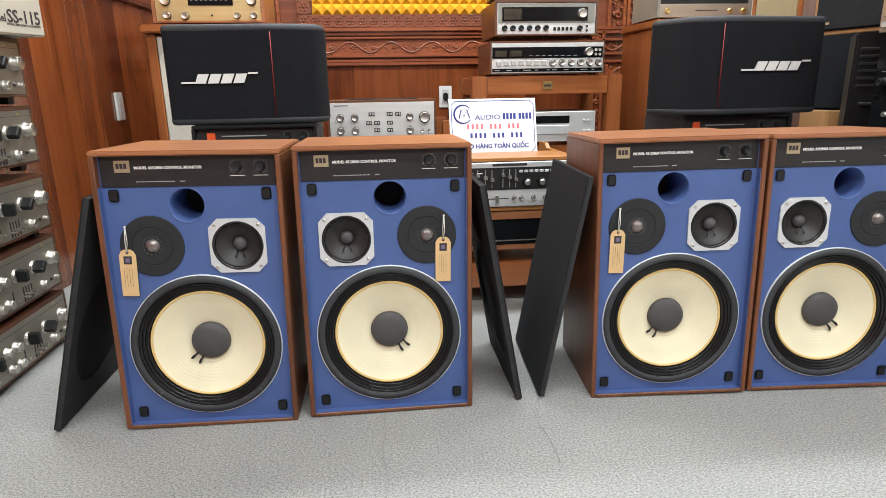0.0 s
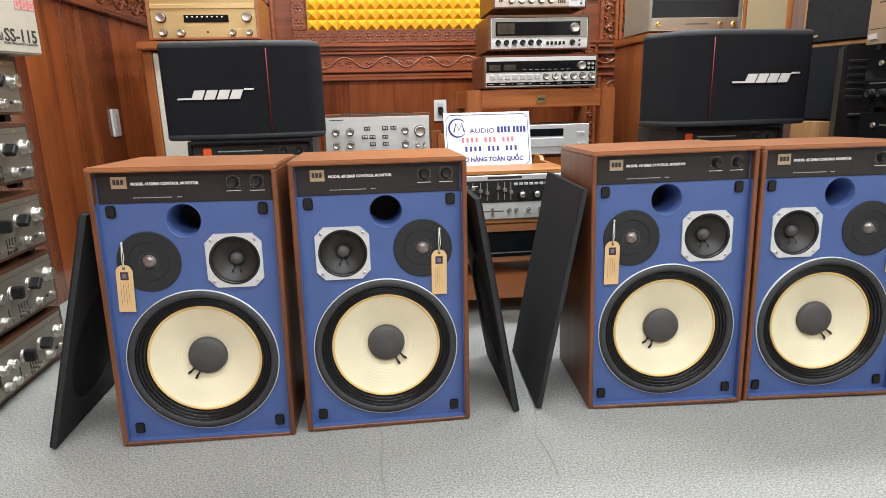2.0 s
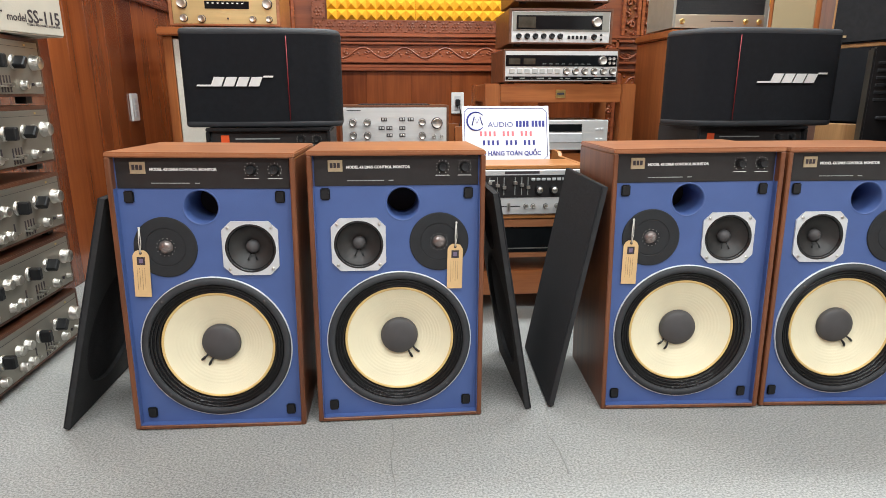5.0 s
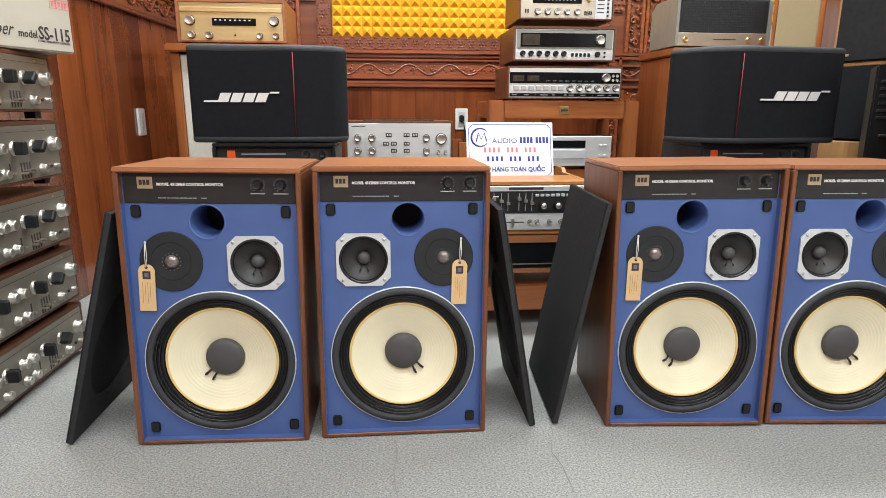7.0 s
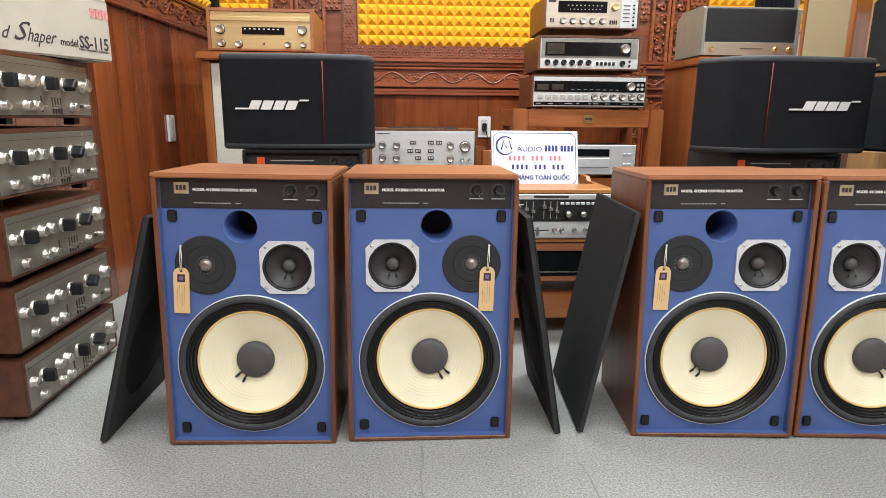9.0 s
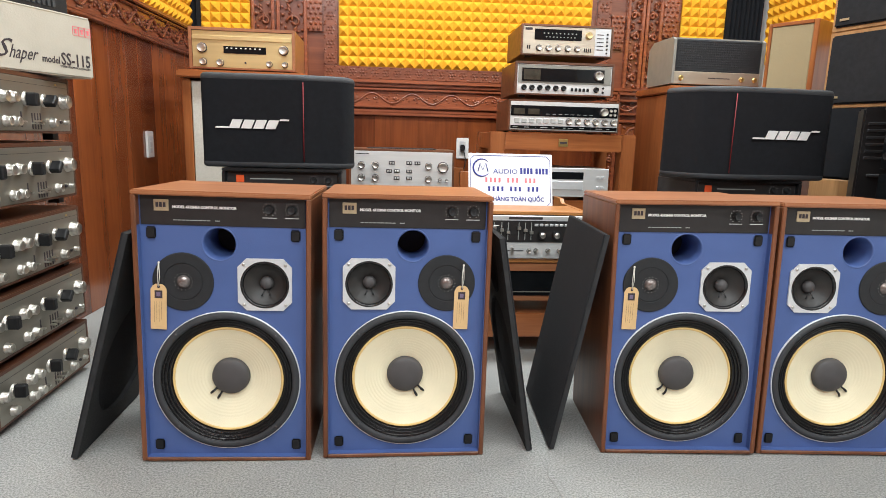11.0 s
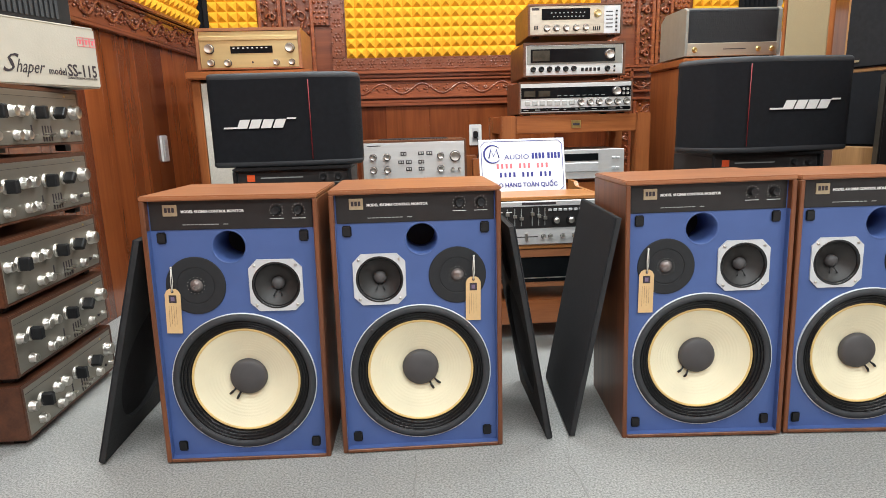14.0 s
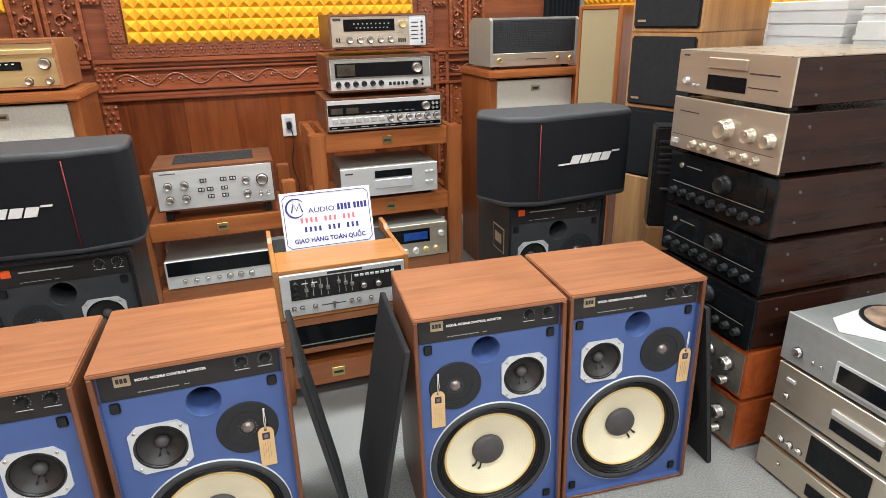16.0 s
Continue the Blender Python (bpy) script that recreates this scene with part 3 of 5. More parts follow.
def foam_tile(name, nx, nz, p, depth, at):
    """A foam tile, front towards -y: a backing sheet that carries blunt square pyramids."""
    th = thing(name, "yellow pyramid acoustic foam tile on the wall", "acoustic foam", at, "foam tiles")
    part("backing", box(B(), 0, nx * p, 0, 0.012, 0, nz * p), FOAM, th)
    if not FOAM_POINT:
        bm = B()
        base = [bm.verts.new(c) for c in ((0, -0.0005, 0), (p, -0.0005, 0), (p, -0.0005, p), (0, -0.0005, p))]
        e = p * 0.06
        tip = [bm.verts.new((p / 2 + u * e, -depth, p / 2 + w * e)) for u, w in ((-1, -1), (1, -1), (1, 1), (-1, 1))]
        for a in range(4):
            b = (a + 1) % 4
            bm.faces.new((base[a], base[b], tip[b], tip[a]))
        bm.faces.new(tip)
        FOAM_POINT.append(meshed("pyramid", bm, FOAM))
    for i in range(nx):
        for j in range(nz):
            placed("pyramid", FOAM_POINT[0], th, i * p, 0, j * p)
    return th


fp = 0.0557
for i in range(3):
    for j in range(2):
        foam_tile("acoustic_foam_tile", 9, 9, fp, 0.024, pose(-0.267 + i * (9 * fp + 0.001), YB - 0.014, 1.121 + j * (9 * fp + 0.001)))
foam_tile("acoustic_foam_tile", 5, 12, fp, 0.024, pose(-1.047, YB - 0.014, 1.279))
foam_tile("acoustic_foam_tile", 5, 12, fp, 0.024, pose(1.803, YB - 0.014, 1.319))
for i in range(5):
    foam_tile("acoustic_foam_tile", 9, 9, fp, 0.024, pose(XR - 0.002, YB - 0.06 - i * 9 * fp, 1.215, 0, 0, -90))
for i in range(4):
    m = leftw.matrix_basis @ pose(0.06 + (i + 1) * 9 * fp, 0.012, 1.294, 0, 0, 180)
    foam_tile("acoustic_foam_tile", 9, 9, fp, 0.024, m)
for cx0, cx1, cz0 in ((2.08, 2.31, 1.058), (-1.095, -1.04, 1.259)):
    bm = B()
    box(bm, cx0, cx1, YB - 0.03, YB - 0.001, cz0, 2.1)
    nr = int((cx1 - cx0) / 0.026)
    for q in range(nr):
        xa = cx0 + q * (cx1 - cx0) / nr
        prism(bm, [(xa, YB - 0.0295), (xa + 0.012, YB - 0.055), (xa + 0.024, YB - 0.0295)], cz0 + 0.001, 2.099)
    solo("corner_strip", bm, CLOTH, "black ridged foam corner strip", "trim", "structure")


# carpet seams
def seam(pts, w=0.0017):
    bm = B()
    tube(bm, [(x, y, 0.0006) for x, y in pts], w, 4)
    return solo("carpet_seam", bm, mat("seam_dirt", (0.29, 0.286, 0.272), 0.95), "dark frayed carpet seam", "seam", "structure")


random.seed(4)
seam([(0.41 - 0.075 * (i / 13) + 0.004 * math.sin(i * 1.3) + random.uniform(-0.003, 0.003) if i < 5 else 0.387 + random.uniform(-0.003, 0.003), 1.26 - i * 0.028) for i in range(10)])
seam([(0.047 + 0.005 * math.sin(i * 0.9) + random.uniform(-0.003, 0.003), 1.22 - i * 0.028, ) for i in range(14)])

# wall switch and socket
sw = thing("light_switch", "white plastic wall switch with three rockers", "switch", leftw.matrix_basis @ pose(0.69, 0.006, 0.59))
part("plate", box(B(), -0.036, 0.036, 0.0, 0.01, 0, 0.125, 0.003, 2), WHITEPLASTIC, sw)
for j in range(3):
    part("rocker", box(B(), -0.012, 0.012, 0.0095, 0.013, 0.02 + j * 0.03, 0.044 + j * 0.03, 0.001), BRIGHT, sw)
so = thing("wall_socket", "white wall socket with a black plug", "socket", pose(0.443, YB - 0.014, 0.597))
part("plate", box(B(), 0, 0.075, -0.01, 0, 0, 0.125, 0.003, 2), WHITEPLASTIC, so)
part("plug", box(B(), 0.022, 0.05, -0.04, -0.009, 0.045, 0.085, 0.005, 2), BLACK, so)
part("outlet_face", box(B(), 0.018, 0.057, -0.012, -0.009, 0.02, 0.105, 0.001), BRIGHT, so)
bm = B()
tube(bm, [(0.484 + 0.012 * math.sin(i * 0.7), YB - 0.05 - 0.004 * i, 0.653 - 0.03 * i) for i in range(14)], 0.003, 6)
solo("power_cable", bm, BLACK, "thin black power cable hanging from the socket", "cable")


# ---- monitor loudspeakers ----
SW, SH, SD = 0.366, 0.600, 0.298


def loudspeaker(label, at, mirrored, cab, cab_v, baffle, print_badge, group):
    th = thing("loudspeaker", label, "loudspeaker", at, group)
    X = (lambda x: SW - x) if mirrored else (lambda x: x)
    t = 0.0105
    bm = B()
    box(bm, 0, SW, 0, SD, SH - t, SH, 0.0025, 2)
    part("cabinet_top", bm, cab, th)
    # base and sides of the walnut cabinets carry their shade in the colour
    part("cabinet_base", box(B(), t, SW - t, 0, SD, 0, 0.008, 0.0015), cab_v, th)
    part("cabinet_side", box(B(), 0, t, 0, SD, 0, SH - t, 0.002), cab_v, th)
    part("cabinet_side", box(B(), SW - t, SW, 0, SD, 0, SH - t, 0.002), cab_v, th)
    part("cabinet_back", box(B(), t, SW - t, SD - 0.016, SD - 0.002, t, SH - t), BLACK_M, th)
    yb = 0.018
    wx, wz, mx, mz, tx, tz, px, pz = SW / 2, 0.1823, X(0.2665), 0.4017, X(0.0955), 0.4047, X(0.172), 0.4880
    bf = part("baffle", holed(B(), [(t, 0.008), (SW - t, 0.008), (SW - t, SH - t), (t, SH - t)], [(wx, wz, 0.147), (mx, mz, 0.05), (px, pz, 0.036)], yb, yb + 0.018), baffle, th)
    part("baffle_edge", box(B(), t, SW - t, 0.003, yb, 0.008, 0.0092), baffle, th)
    for ex in (t, SW - t - 0.0012):
        part("baffle_edge", box(B(), ex, ex + 0.0012, 0.003, yb, 0.0092, 0.5266), baffle, th)
    part("port", lathe(B(), [(0.038, 0.0), (0.036, -0.0015), (0.0335, 0.002), (0.033, 0.11)], px, pz, 32, yb), baffle, th)
    part("port_end", lathe(B(), [(0.033, 0.0), (0, 0.0)], px, pz, 32, yb + 0.108), BLACK_M, th)
    # top plate with its print
    pl = part("control_plate", box(B(), t + 0.003, SW - t - 0.003, yb - 0.002, yb + 0.001, 0.5266, SH - t - 0.001, 0.0006), PLATE, th)
    if print_badge:
        part("badge", box(B(), 0.0415, 0.0715, yb - 0.004, yb - 0.0015, 0.556, 0.580, 0.0008), BADGE, pl)
        bm = B()
        for q in range(3):
            box(bm, 0.046 + q * 0.0073, 0.0515 + q * 0.0073, yb - 0.0046, yb - 0.0035, 0.564, 0.574)
        part("badge_mark", bm, INK, pl)
    else:
        part("badge", box(B(), 0.040, 0.064, yb - 0.004, yb - 0.0015, 0.556, 0.578, 0.0008), ORANGE, pl, "orange badge")
    if print_badge:
        lettering("MODEL 4312MkII CONTROL MONITOR", 0.0078, WHITE, pl, 0.079, yb - 0.0022, 0.5625, 0, 0.131, bold=0.00035)
    else:
        part("print_line", box(B(), 0.082, 0.214, yb - 0.0026, yb - 0.0018, 0.565, 0.5685), PRINT, pl)
    bm = B()
    for q in range(9):
        box(bm, 0.080 + q * 0.0085, 0.0872 + q * 0.0085, yb - 0.0024, yb - 0.0018, 0.5365, 0.5383)
    box(bm, 0.165, 0.175, yb - 0.0024, yb - 0.0018, 0.5365, 0.5383)
    part("small_print", bm, PRINT, pl)
    for kx in (0.2775, 0.324):
        kb = placed("knob", knob_mesh(0.0085, 0.013, BLACK), pl, kx, yb - 0.002, 0.565)
        bm = B()
        for q in range(11):
            a = math.radians(-60 + q * 30)
            box(bm, kx + 0.0135 * math.cos(a) - 0.0007, kx + 0.0135 * math.cos(a) + 0.0007, yb - 0.0024, yb - 0.0018, 0.565 + 0.0135 * math.sin(a) - 0.0007, 0.565 + 0.0135 * math.sin(a) + 0.0007)
        box(bm, kx - 0.0145, kx + 0.0145, yb - 0.0024, yb - 0.0018, 0.5465, 0.5477)
        part("knob_scale", bm, WHITE, pl)
    # grille sockets
    for gx in (0.034, 0.332):
        for gz in (0.033, 0.510):
            part("grille_socket", box(B(), gx - 0.010, gx + 0.010, yb - 0.005, yb, gz - 0.0125, gz + 0.0125, 0.0025, 2), BLACK, th)
    # woofer
    wf = part("woofer", lathe(B(), [(0.1574, 0), (0.1574, -0.0035), (0.1568, -0.0045), (0.1555, -0.0045), (0.155, -0.003)], wx, wz, 64, yb, k=1.01), RIMGREY, th, "bright rim of the woofer")
    part("frame_ring", lathe(B(), [(0.1553, -0.003), (0.154, -0.007), (0.1425, -0.0075), (0.140, -0.004)], wx, wz, 64, yb, k=1.01), CHARCOAL, wf)
    prof = [(0.141, -0.006)]
    for q in range(1, 29):
        u = q / 28
        prof.append((0.141 - 0.0225 * u, -0.003 + 0.010 * u + 0.0024 * math.sin(u * 3.5 * 2 * math.pi)))
    part("surround", lathe(B(), prof, wx, wz, 64, yb, k=1.01), SURROUND, wf)
    part("cone_edge", lathe(B(), [(0.1192, 0.007), (0.1175, 0.0045), (0.1140, 0.0065), (0.1130, 0.0085)], wx, wz, 64, yb, k=1.01), CONE_EDGE, wf)
    prof = []
    for q in range(41):
        u = q / 40
        r = 0.1138 - (0.1138 - 0.036) * u
        prof.append((r, 0.0072 + 0.027 * u ** 0.92 + (0.00025 * math.sin(u * 75) if u > 0.25 else 0)))
    part("cone", lathe(B(), prof, wx, wz, 64, yb, k=1.01), CONE, wf)
    prof = [(0.0405 * math.cos(a), 0.025 - 0.012 * math.sin(a)) for a in [math.pi / 2 * q / 8 for q in range(9)]]
    prof = [(0.0415, 0.0315)] + prof[:-1] + [(0, 0.013)]
    part("dust_cap", lathe(B(), prof, wx, wz, 48, yb, k=1.01), CAP, wf)
    s = -1 if not mirrored else 1
    for q in (0, 1):
        a = math.radians(-42 - q * 19) if s > 0 else math.radians(180 + 42 + q * 19)
        ca, sa = math.cos(a), math.sin(a)
        bm = B()
        tube(bm, [(wx + ca * r, yb + y, wz + sa * r) for r, y in ((0.038, 0.030), (0.046, 0.023), (0.052, 0.021), (0.059, 0.024))], [0.0022, 0.0022, 0.003, 0.0026], 6)
        part("lead_wire", bm, BLACK, wf)
    for q in range(4):
        a = math.radians(45 + 90 * q)
        part("screw", lathe(B(), [(0.003, 0), (0.0028, -0.0015), (0, -0.0018)], wx + 0.149 * math.cos(a), wz + 0.149 * math.sin(a), 8, yb - 0.007), CAP, wf)
    # midrange
    h, c = 0.0572, 0.0185
    oct_ = [(mx - h + c, mz - h), (mx + h - c, mz - h), (mx + h, mz - h + c), (mx + h, mz + h - c), (mx + h - c, mz + h), (mx - h + c, mz + h), (mx - h, mz + h - c), (mx - h, mz - h + c)]
    md = part("midrange", holed(B(), oct_, [(mx, mz, 0.0505)], yb - 0.004, yb), BRIGHT, th, "white eight-sided midrange frame")
    part("surround", lathe(B(), [(0.0525, -0.0035), (0.050, -0.0055), (0.047, -0.0035), (0.0455, 0.0)], mx, mz, 44, yb), SURROUND, md)
    part("cone", lathe(B(), [(0.0462, -0.001), (0.0445, 0.002), (0.030, 0.012), (0.012, 0.022)], mx, mz, 44, yb), CONE_B, md)
    part("dust_cap", lathe(B(), [(0.0145, 0.019), (0.0135, 0.013), (0.010, 0.009), (0.005, 0.0065), (0, 0.006)], mx, mz, 28, yb), CAP, md)
    for q in (-1, 1):
        bm = B()
        tube(bm, [(mx + q * 0.004, yb + 0.018, mz - 0.012), (mx + q * 0.006, yb + 0.008, mz - 0.019), (mx + q * 0.009, yb + 0.006, mz - 0.027)], [0.001, 0.001, 0.0018], 5)
        part("lead_wire", bm, BLACK, md)
    for qx in (-1, 1):
        for qz in (-1, 1):
            part("screw", lathe(B(), [(0.0034, 0), (0.003, -0.0018), (0, -0.002)], mx + qx * 0.044, mz + qz * 0.044, 8, yb - 0.004), CHROME, md)
    # tweeter
    tw = part("tweeter", lathe(B(), [(0.0635, 0), (0.0635, -0.002), (0.0622, -0.003), (0.0615, -0.003), (0.0418, -0.003), (0.041, -0.003), (0.0405, -0.0012), (0.0397, -0.0012), (0.039, -0.0024), (0.0382, -0.0024), (0.024, -0.0010), (0.017, -0.0006), (0, -0.0006)], tx, tz, 48, yb), BLACK_M, th)
    part("dome", lathe(B(), [(0.0145, -0.0008), (0.0130, -0.003), (0.011, -0.006), (0.007, -0.0085), (0, -0.0095)], tx, tz, 24, yb), DOME, tw)
    bm = B()
    for q in range(14):
        a = 2 * math.pi * q / 14
        blob(bm, tx + 0.0185 * math.cos(a), yb - 0.001, tz + 0.0185 * math.sin(a), 0.0011)
    part("vent_dots", bm, CHROME, tw)
    return th


BLUELABEL = "walnut monitor loudspeaker, blue baffle, cream woofer"
spA = loudspeaker(BLUELABEL, pose(-0.5094, 1.2434, 0.004, -0.7, 0.75, -0.9), False, WALNUT, WALNUT_V_SHADED, BLUE, True, "blue monitor loudspeakers")
spB = loudspeaker(BLUELABEL + ", mirrored drivers", pose(-0.1154, 1.2412, 0.003, -0.85, 0.2, 0.1), True, WALNUT, WALNUT_V_SHADED, BLUE, True, "blue monitor loudspeakers")
spC = loudspeaker(BLUELABEL, pose(0.5324, 1.2403, 0.001, -1.1, -0.75, -4.6), False, WALNUT, WALNUT_V_SHADED, BLUE, True, "blue monitor loudspeakers")
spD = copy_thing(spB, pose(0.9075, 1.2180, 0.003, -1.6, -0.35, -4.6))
GREYLABEL = "black monitor loudspeaker with an orange badge under another speaker"
spE = loudspeaker(GREYLABEL, pose(-0.497, 1.93, 0, 0, 0, 1.0) @ Matrix.Scale(1.02, 4), False, BLACK, BLACK, CHARCOAL, False, "black monitor loudspeakers")
spF = loudspeaker("black monitor loudspeaker with orange badge and side emblem", pose(1.052, 1.905, 0, 0, 0, -1.5) @ Matrix.Scale(1.02, 4), True, BLACK, BLACK, CHARCOAL, False, "black monitor loudspeakers")
bm = B()
slab_xz(bm, [(-0.05, -0.045), (0.05, -0.045), (0.05, 0.045), (-0.05, 0.045)], -0.0015, 0)
em = part("emblem", bm, BADGE, spF, "framed emblem on the cabinet side")
em.matrix_basis = pose(0, 0.09, 0.46, 0, 0, -90)
e2 = part("emblem_field", slab_xz(B(), [(-0.046, -0.041), (0.046, -0.041), (0.046, 0.041), (-0.046, 0.041)], -0.0022, -0.001), BLACK, em)
bm = B()
for q in range(3):
    box(bm, -0.028 + q * 0.02, -0.012 + q * 0.02, -0.003, -0.002, -0.015, 0.02)
part("emblem_mark", bm, BADGE, em)


# ---- paper tags ----
def paper_tag(x, y, z, tilt, yaw):
    th = thing("paper_tag", "brown kraft paper tag hanging on a white string", "tag", pose(x, y, z, 0, 0, yaw) @ pose(0, 0, 0, 0, tilt, 0), "paper tags")
    w = 0.0165
    cut = [(-w, -0.10), (w, -0.10), (w, -0.012), (w * 0.75, -0.004), (w * 0.4, 0), (-w * 0.4, 0), (-w * 0.75, -0.004), (-w, -0.012)]
    card = part("card", slab_xz(B(), cut, -0.0012, 0), KRAFT, th)
    part("stamp", box(B(), -0.008, 0.008, -0.0017, -0.001, -0.031, -0.014), INK, card)
    part("stamp_mark", box(B(), -0.004, 0.004, -0.0021, -0.0015, -0.027, -0.018), STAMP, card)
    bm = B()
    for q in range(4):
        box(bm, -0.009 + q * 0.0050, -0.0085 + q * 0.0050, -0.0016, -0.001, -0.085 + 0.006 * (q % 2), -0.038)
    part("print_lines", bm, TAGPRINT, card)
    part("eyelet", lathe(B(), [(0.003, 0), (0.003, -0.001), (0, -0.001)], 0, -0.006, 10, -0.001), INK, card)
    bm = B()
    tube(bm, [(0, -0.003, -0.006), (0.0030, -0.003, 0.015), (0.0015, -0.003, 0.046)], 0.0009, 5)
    tube(bm, [(0, -0.003, -0.006), (-0.001, -0.0035, 0.018), (0.0005, -0.003, 0.046)], 0.0011, 5)
    blob(bm, 0.001, -0.003, 0.047, 0.003)
    part("string", bm, STRING, th)
    return th


def on_speaker(sp, x, z):
    return sp.matrix_basis @ Vector((x, 0.013, z))


for sp, x, tilt, yaw in ((spA, 0.046, 3, -0.9), (spB, 0.305, 1, 0.1), (spC, 0.052, 0, -4.6), (spD, 0.336, 0, -4.6)):
    p = on_speaker(sp, x, 0.400)
    paper_tag(p.x, p.y, p.z, tilt, yaw)


# ---- speaker grilles leaning on the cabinets ----
def grille_frame(foot_x, top_x, y0, y1, label, cutouts_side, length=0.52, yaw=0.0, th=0.014):
    """A frame in local x (width), z (height); tilted so that it leans from foot_x to top_x."""
    lean = math.degrees(math.asin((top_x - foot_x) / length))
    g = thing("speaker_grille", label, "speaker grille", pose(foot_x, y0, 0.004, 0, 0, 90 + yaw) @ pose(0, 0, 0, lean, 0, 0), "speaker grilles")
    w = y1 - y0
    # local x runs away from the viewer, local -y looks to +x of the room
    c0, c1 = (0.0, 0.010) if cutouts_side > 0 else (th - 0.010, th)
    holes = [(w * 0.52, 0.19, 0.142), (w * 0.5, 0.42, 0.07)]
    part("frame_board", holed(B(), [(0, 0), (w, 0), (w, length), (0, length)], holes, c0, c1, 32), GRILLEBOARD, g)
    d0, d1 = (0.010, th) if cutouts_side > 0 else (0.0, th - 0.010)
    part("cloth", box(B(), 0, w, d0, d1, 0, length, 0.0015), SPEAKERCLOTH, g)
    return g


grille_frame(-0.653, -0.512, 1.257, 1.59, "black cloth speaker grille leaning on a cabinet, cut-outs showing", 1, 0.525)
grille_frame(0.371, 0.284, 1.255, 1.59, "black cloth speaker grille leaning on a cabinet, edge on", -1, 0.515)
grille_frame(0.424, 0.518, 1.258, 1.59, "flat black cloth speaker grille leaning on a cabinet", 1, 0.525, -3.6)
grille_frame(1.385, 1.30, 1.207, 1.54, "black cloth speaker grille half hidden behind a cabinet", -1, 0.515, -3.6)


# ---- wide black loudspeakers on top ----
def rounded(outline, r, inset=0.0):
    """A plan outline with its corners turned into arcs, drawn in by an inset."""
    out = []
    n = len(outline)
    cx, cy = sum(p[0] for p in outline) / n, sum(p[1] for p in outline) / n
    for i in range(n):
        p, a, b = (Vector(outline[k % n]) for k in (i, i - 1, i + 1))
        u, v = (a - p).normalized(), (b - p).normalized()
        d = min(r, (a - p).length * 0.45, (b - p).length * 0.45)
        for q in range(6):
            w = q / 5
            c = (1 - w) ** 2 * (p + u * d) + 2 * w * (1 - w) * p + w * w * (p + v * d)
            m = Vector((cx, cy)) - c
            out.append(tuple(c + m.normalized() * inset))
    return out


def cushion(plan, z0, z1, soft):
    """A slab over a plan with a softly rounded rim above and below."""
    bm = B()
    n = len(plan)
    cx, cy = sum(p[0] for p in plan) / n, sum(p[1] for p in plan) / n
    rings = []
    steps = [(z0, 1.0)] + [(z0 + soft * (1 - math.cos(a)), 1 - math.sin(a)) for a in (0.5, 1.0, 1.5)] + [(z1 - soft * (1 - math.cos(a)), 1 - math.sin(a)) for a in (1.5, 1.0, 0.5)] + [(z1, 1.0)]
    for z, pull in steps:
        ring = []
        for x, y in plan:
            m = Vector((cx - x, cy - y)).normalized() * soft * pull
            ring.append(bm.verts.new((x + m.x, y + m.y, z)))
        rings.append(ring)
    for a, b in zip(rings, rings[1:]):
        for i in range(n):
            j = (i + 1) % n
            bm.faces.new((a[i], a[j], b[j], b[i])).smooth = True
    bm.faces.new(rings[0][::-1]), bm.faces.new(rings[-1])
    return bm


def wide_speaker(label, outline, at, z0, z1, logo, split_pt):
    th = thing("bookshelf_speaker", label, "loudspeaker", at, "wide black loudspeakers")
    plan = rounded(outline, 0.022)
    part("body", prism(B(), rounded(outline, 0.022, 0.001), z0 + 0.012, z1 - 0.012), CLOTH, th)
    part("top_cap", cushion(plan, z1 - 0.027, z1, 0.013), RUBBER, th, "dark rubbery top cap")
    part("bottom_cap", cushion(plan, z0, z0 + 0.025, 0.011), RUBBER, th)
    bm = B()
    tube(bm, [(split_pt[0], split_pt[1] - 0.001, z0 + 0.022), (split_pt[0], split_pt[1] - 0.001, z1 - 0.024)], 0.0016, 6)
    part("red_piping", bm, RED, th, "thin red piping")
    # slanted white wordmark drawn as plain blocks
    (lx0, ly0), (lx1, ly1), zb, hh = logo
    bm = B()
    L = math.hypot(lx1 - lx0, ly1 - ly0)
    sl = hh * 0.45

    def para(a, b, c, d, sh=True):
        s0, s1 = (sl * (c - zb) / hh, sl * (d - zb) / hh) if sh else (0, 0)
        slab_xz(bm, [(a + s0, c), (b + s0, c), (b + s1, d), (a + s1, d)], -0.003, 0.0)

    t = hh * 0.24
    para(0, L * 0.20, zb, zb + t * 0.7)
    lg = part("wordmark", bm, WHITE, th, "white slanted wordmark")
    lg.matrix_basis = pose(lx0, ly0 - 0.003, 0, 0, 0, math.degrees(math.atan2(ly1 - ly0, lx1 - lx0)))
    bm = B()
    para(L * 0.86, L * 0.99, zb + hh - t * 0.7, zb + hh)
    part("logo_stroke", bm, WHITE, lg)
    for q in range(4):
        bm = B()
        a = L * (0.19 + 0.172 * q)
        b = a + L * 0.145
        para(a, b, zb, zb + hh * 0.88)
        part("logo_block", bm, WHITE, lg)
    return th


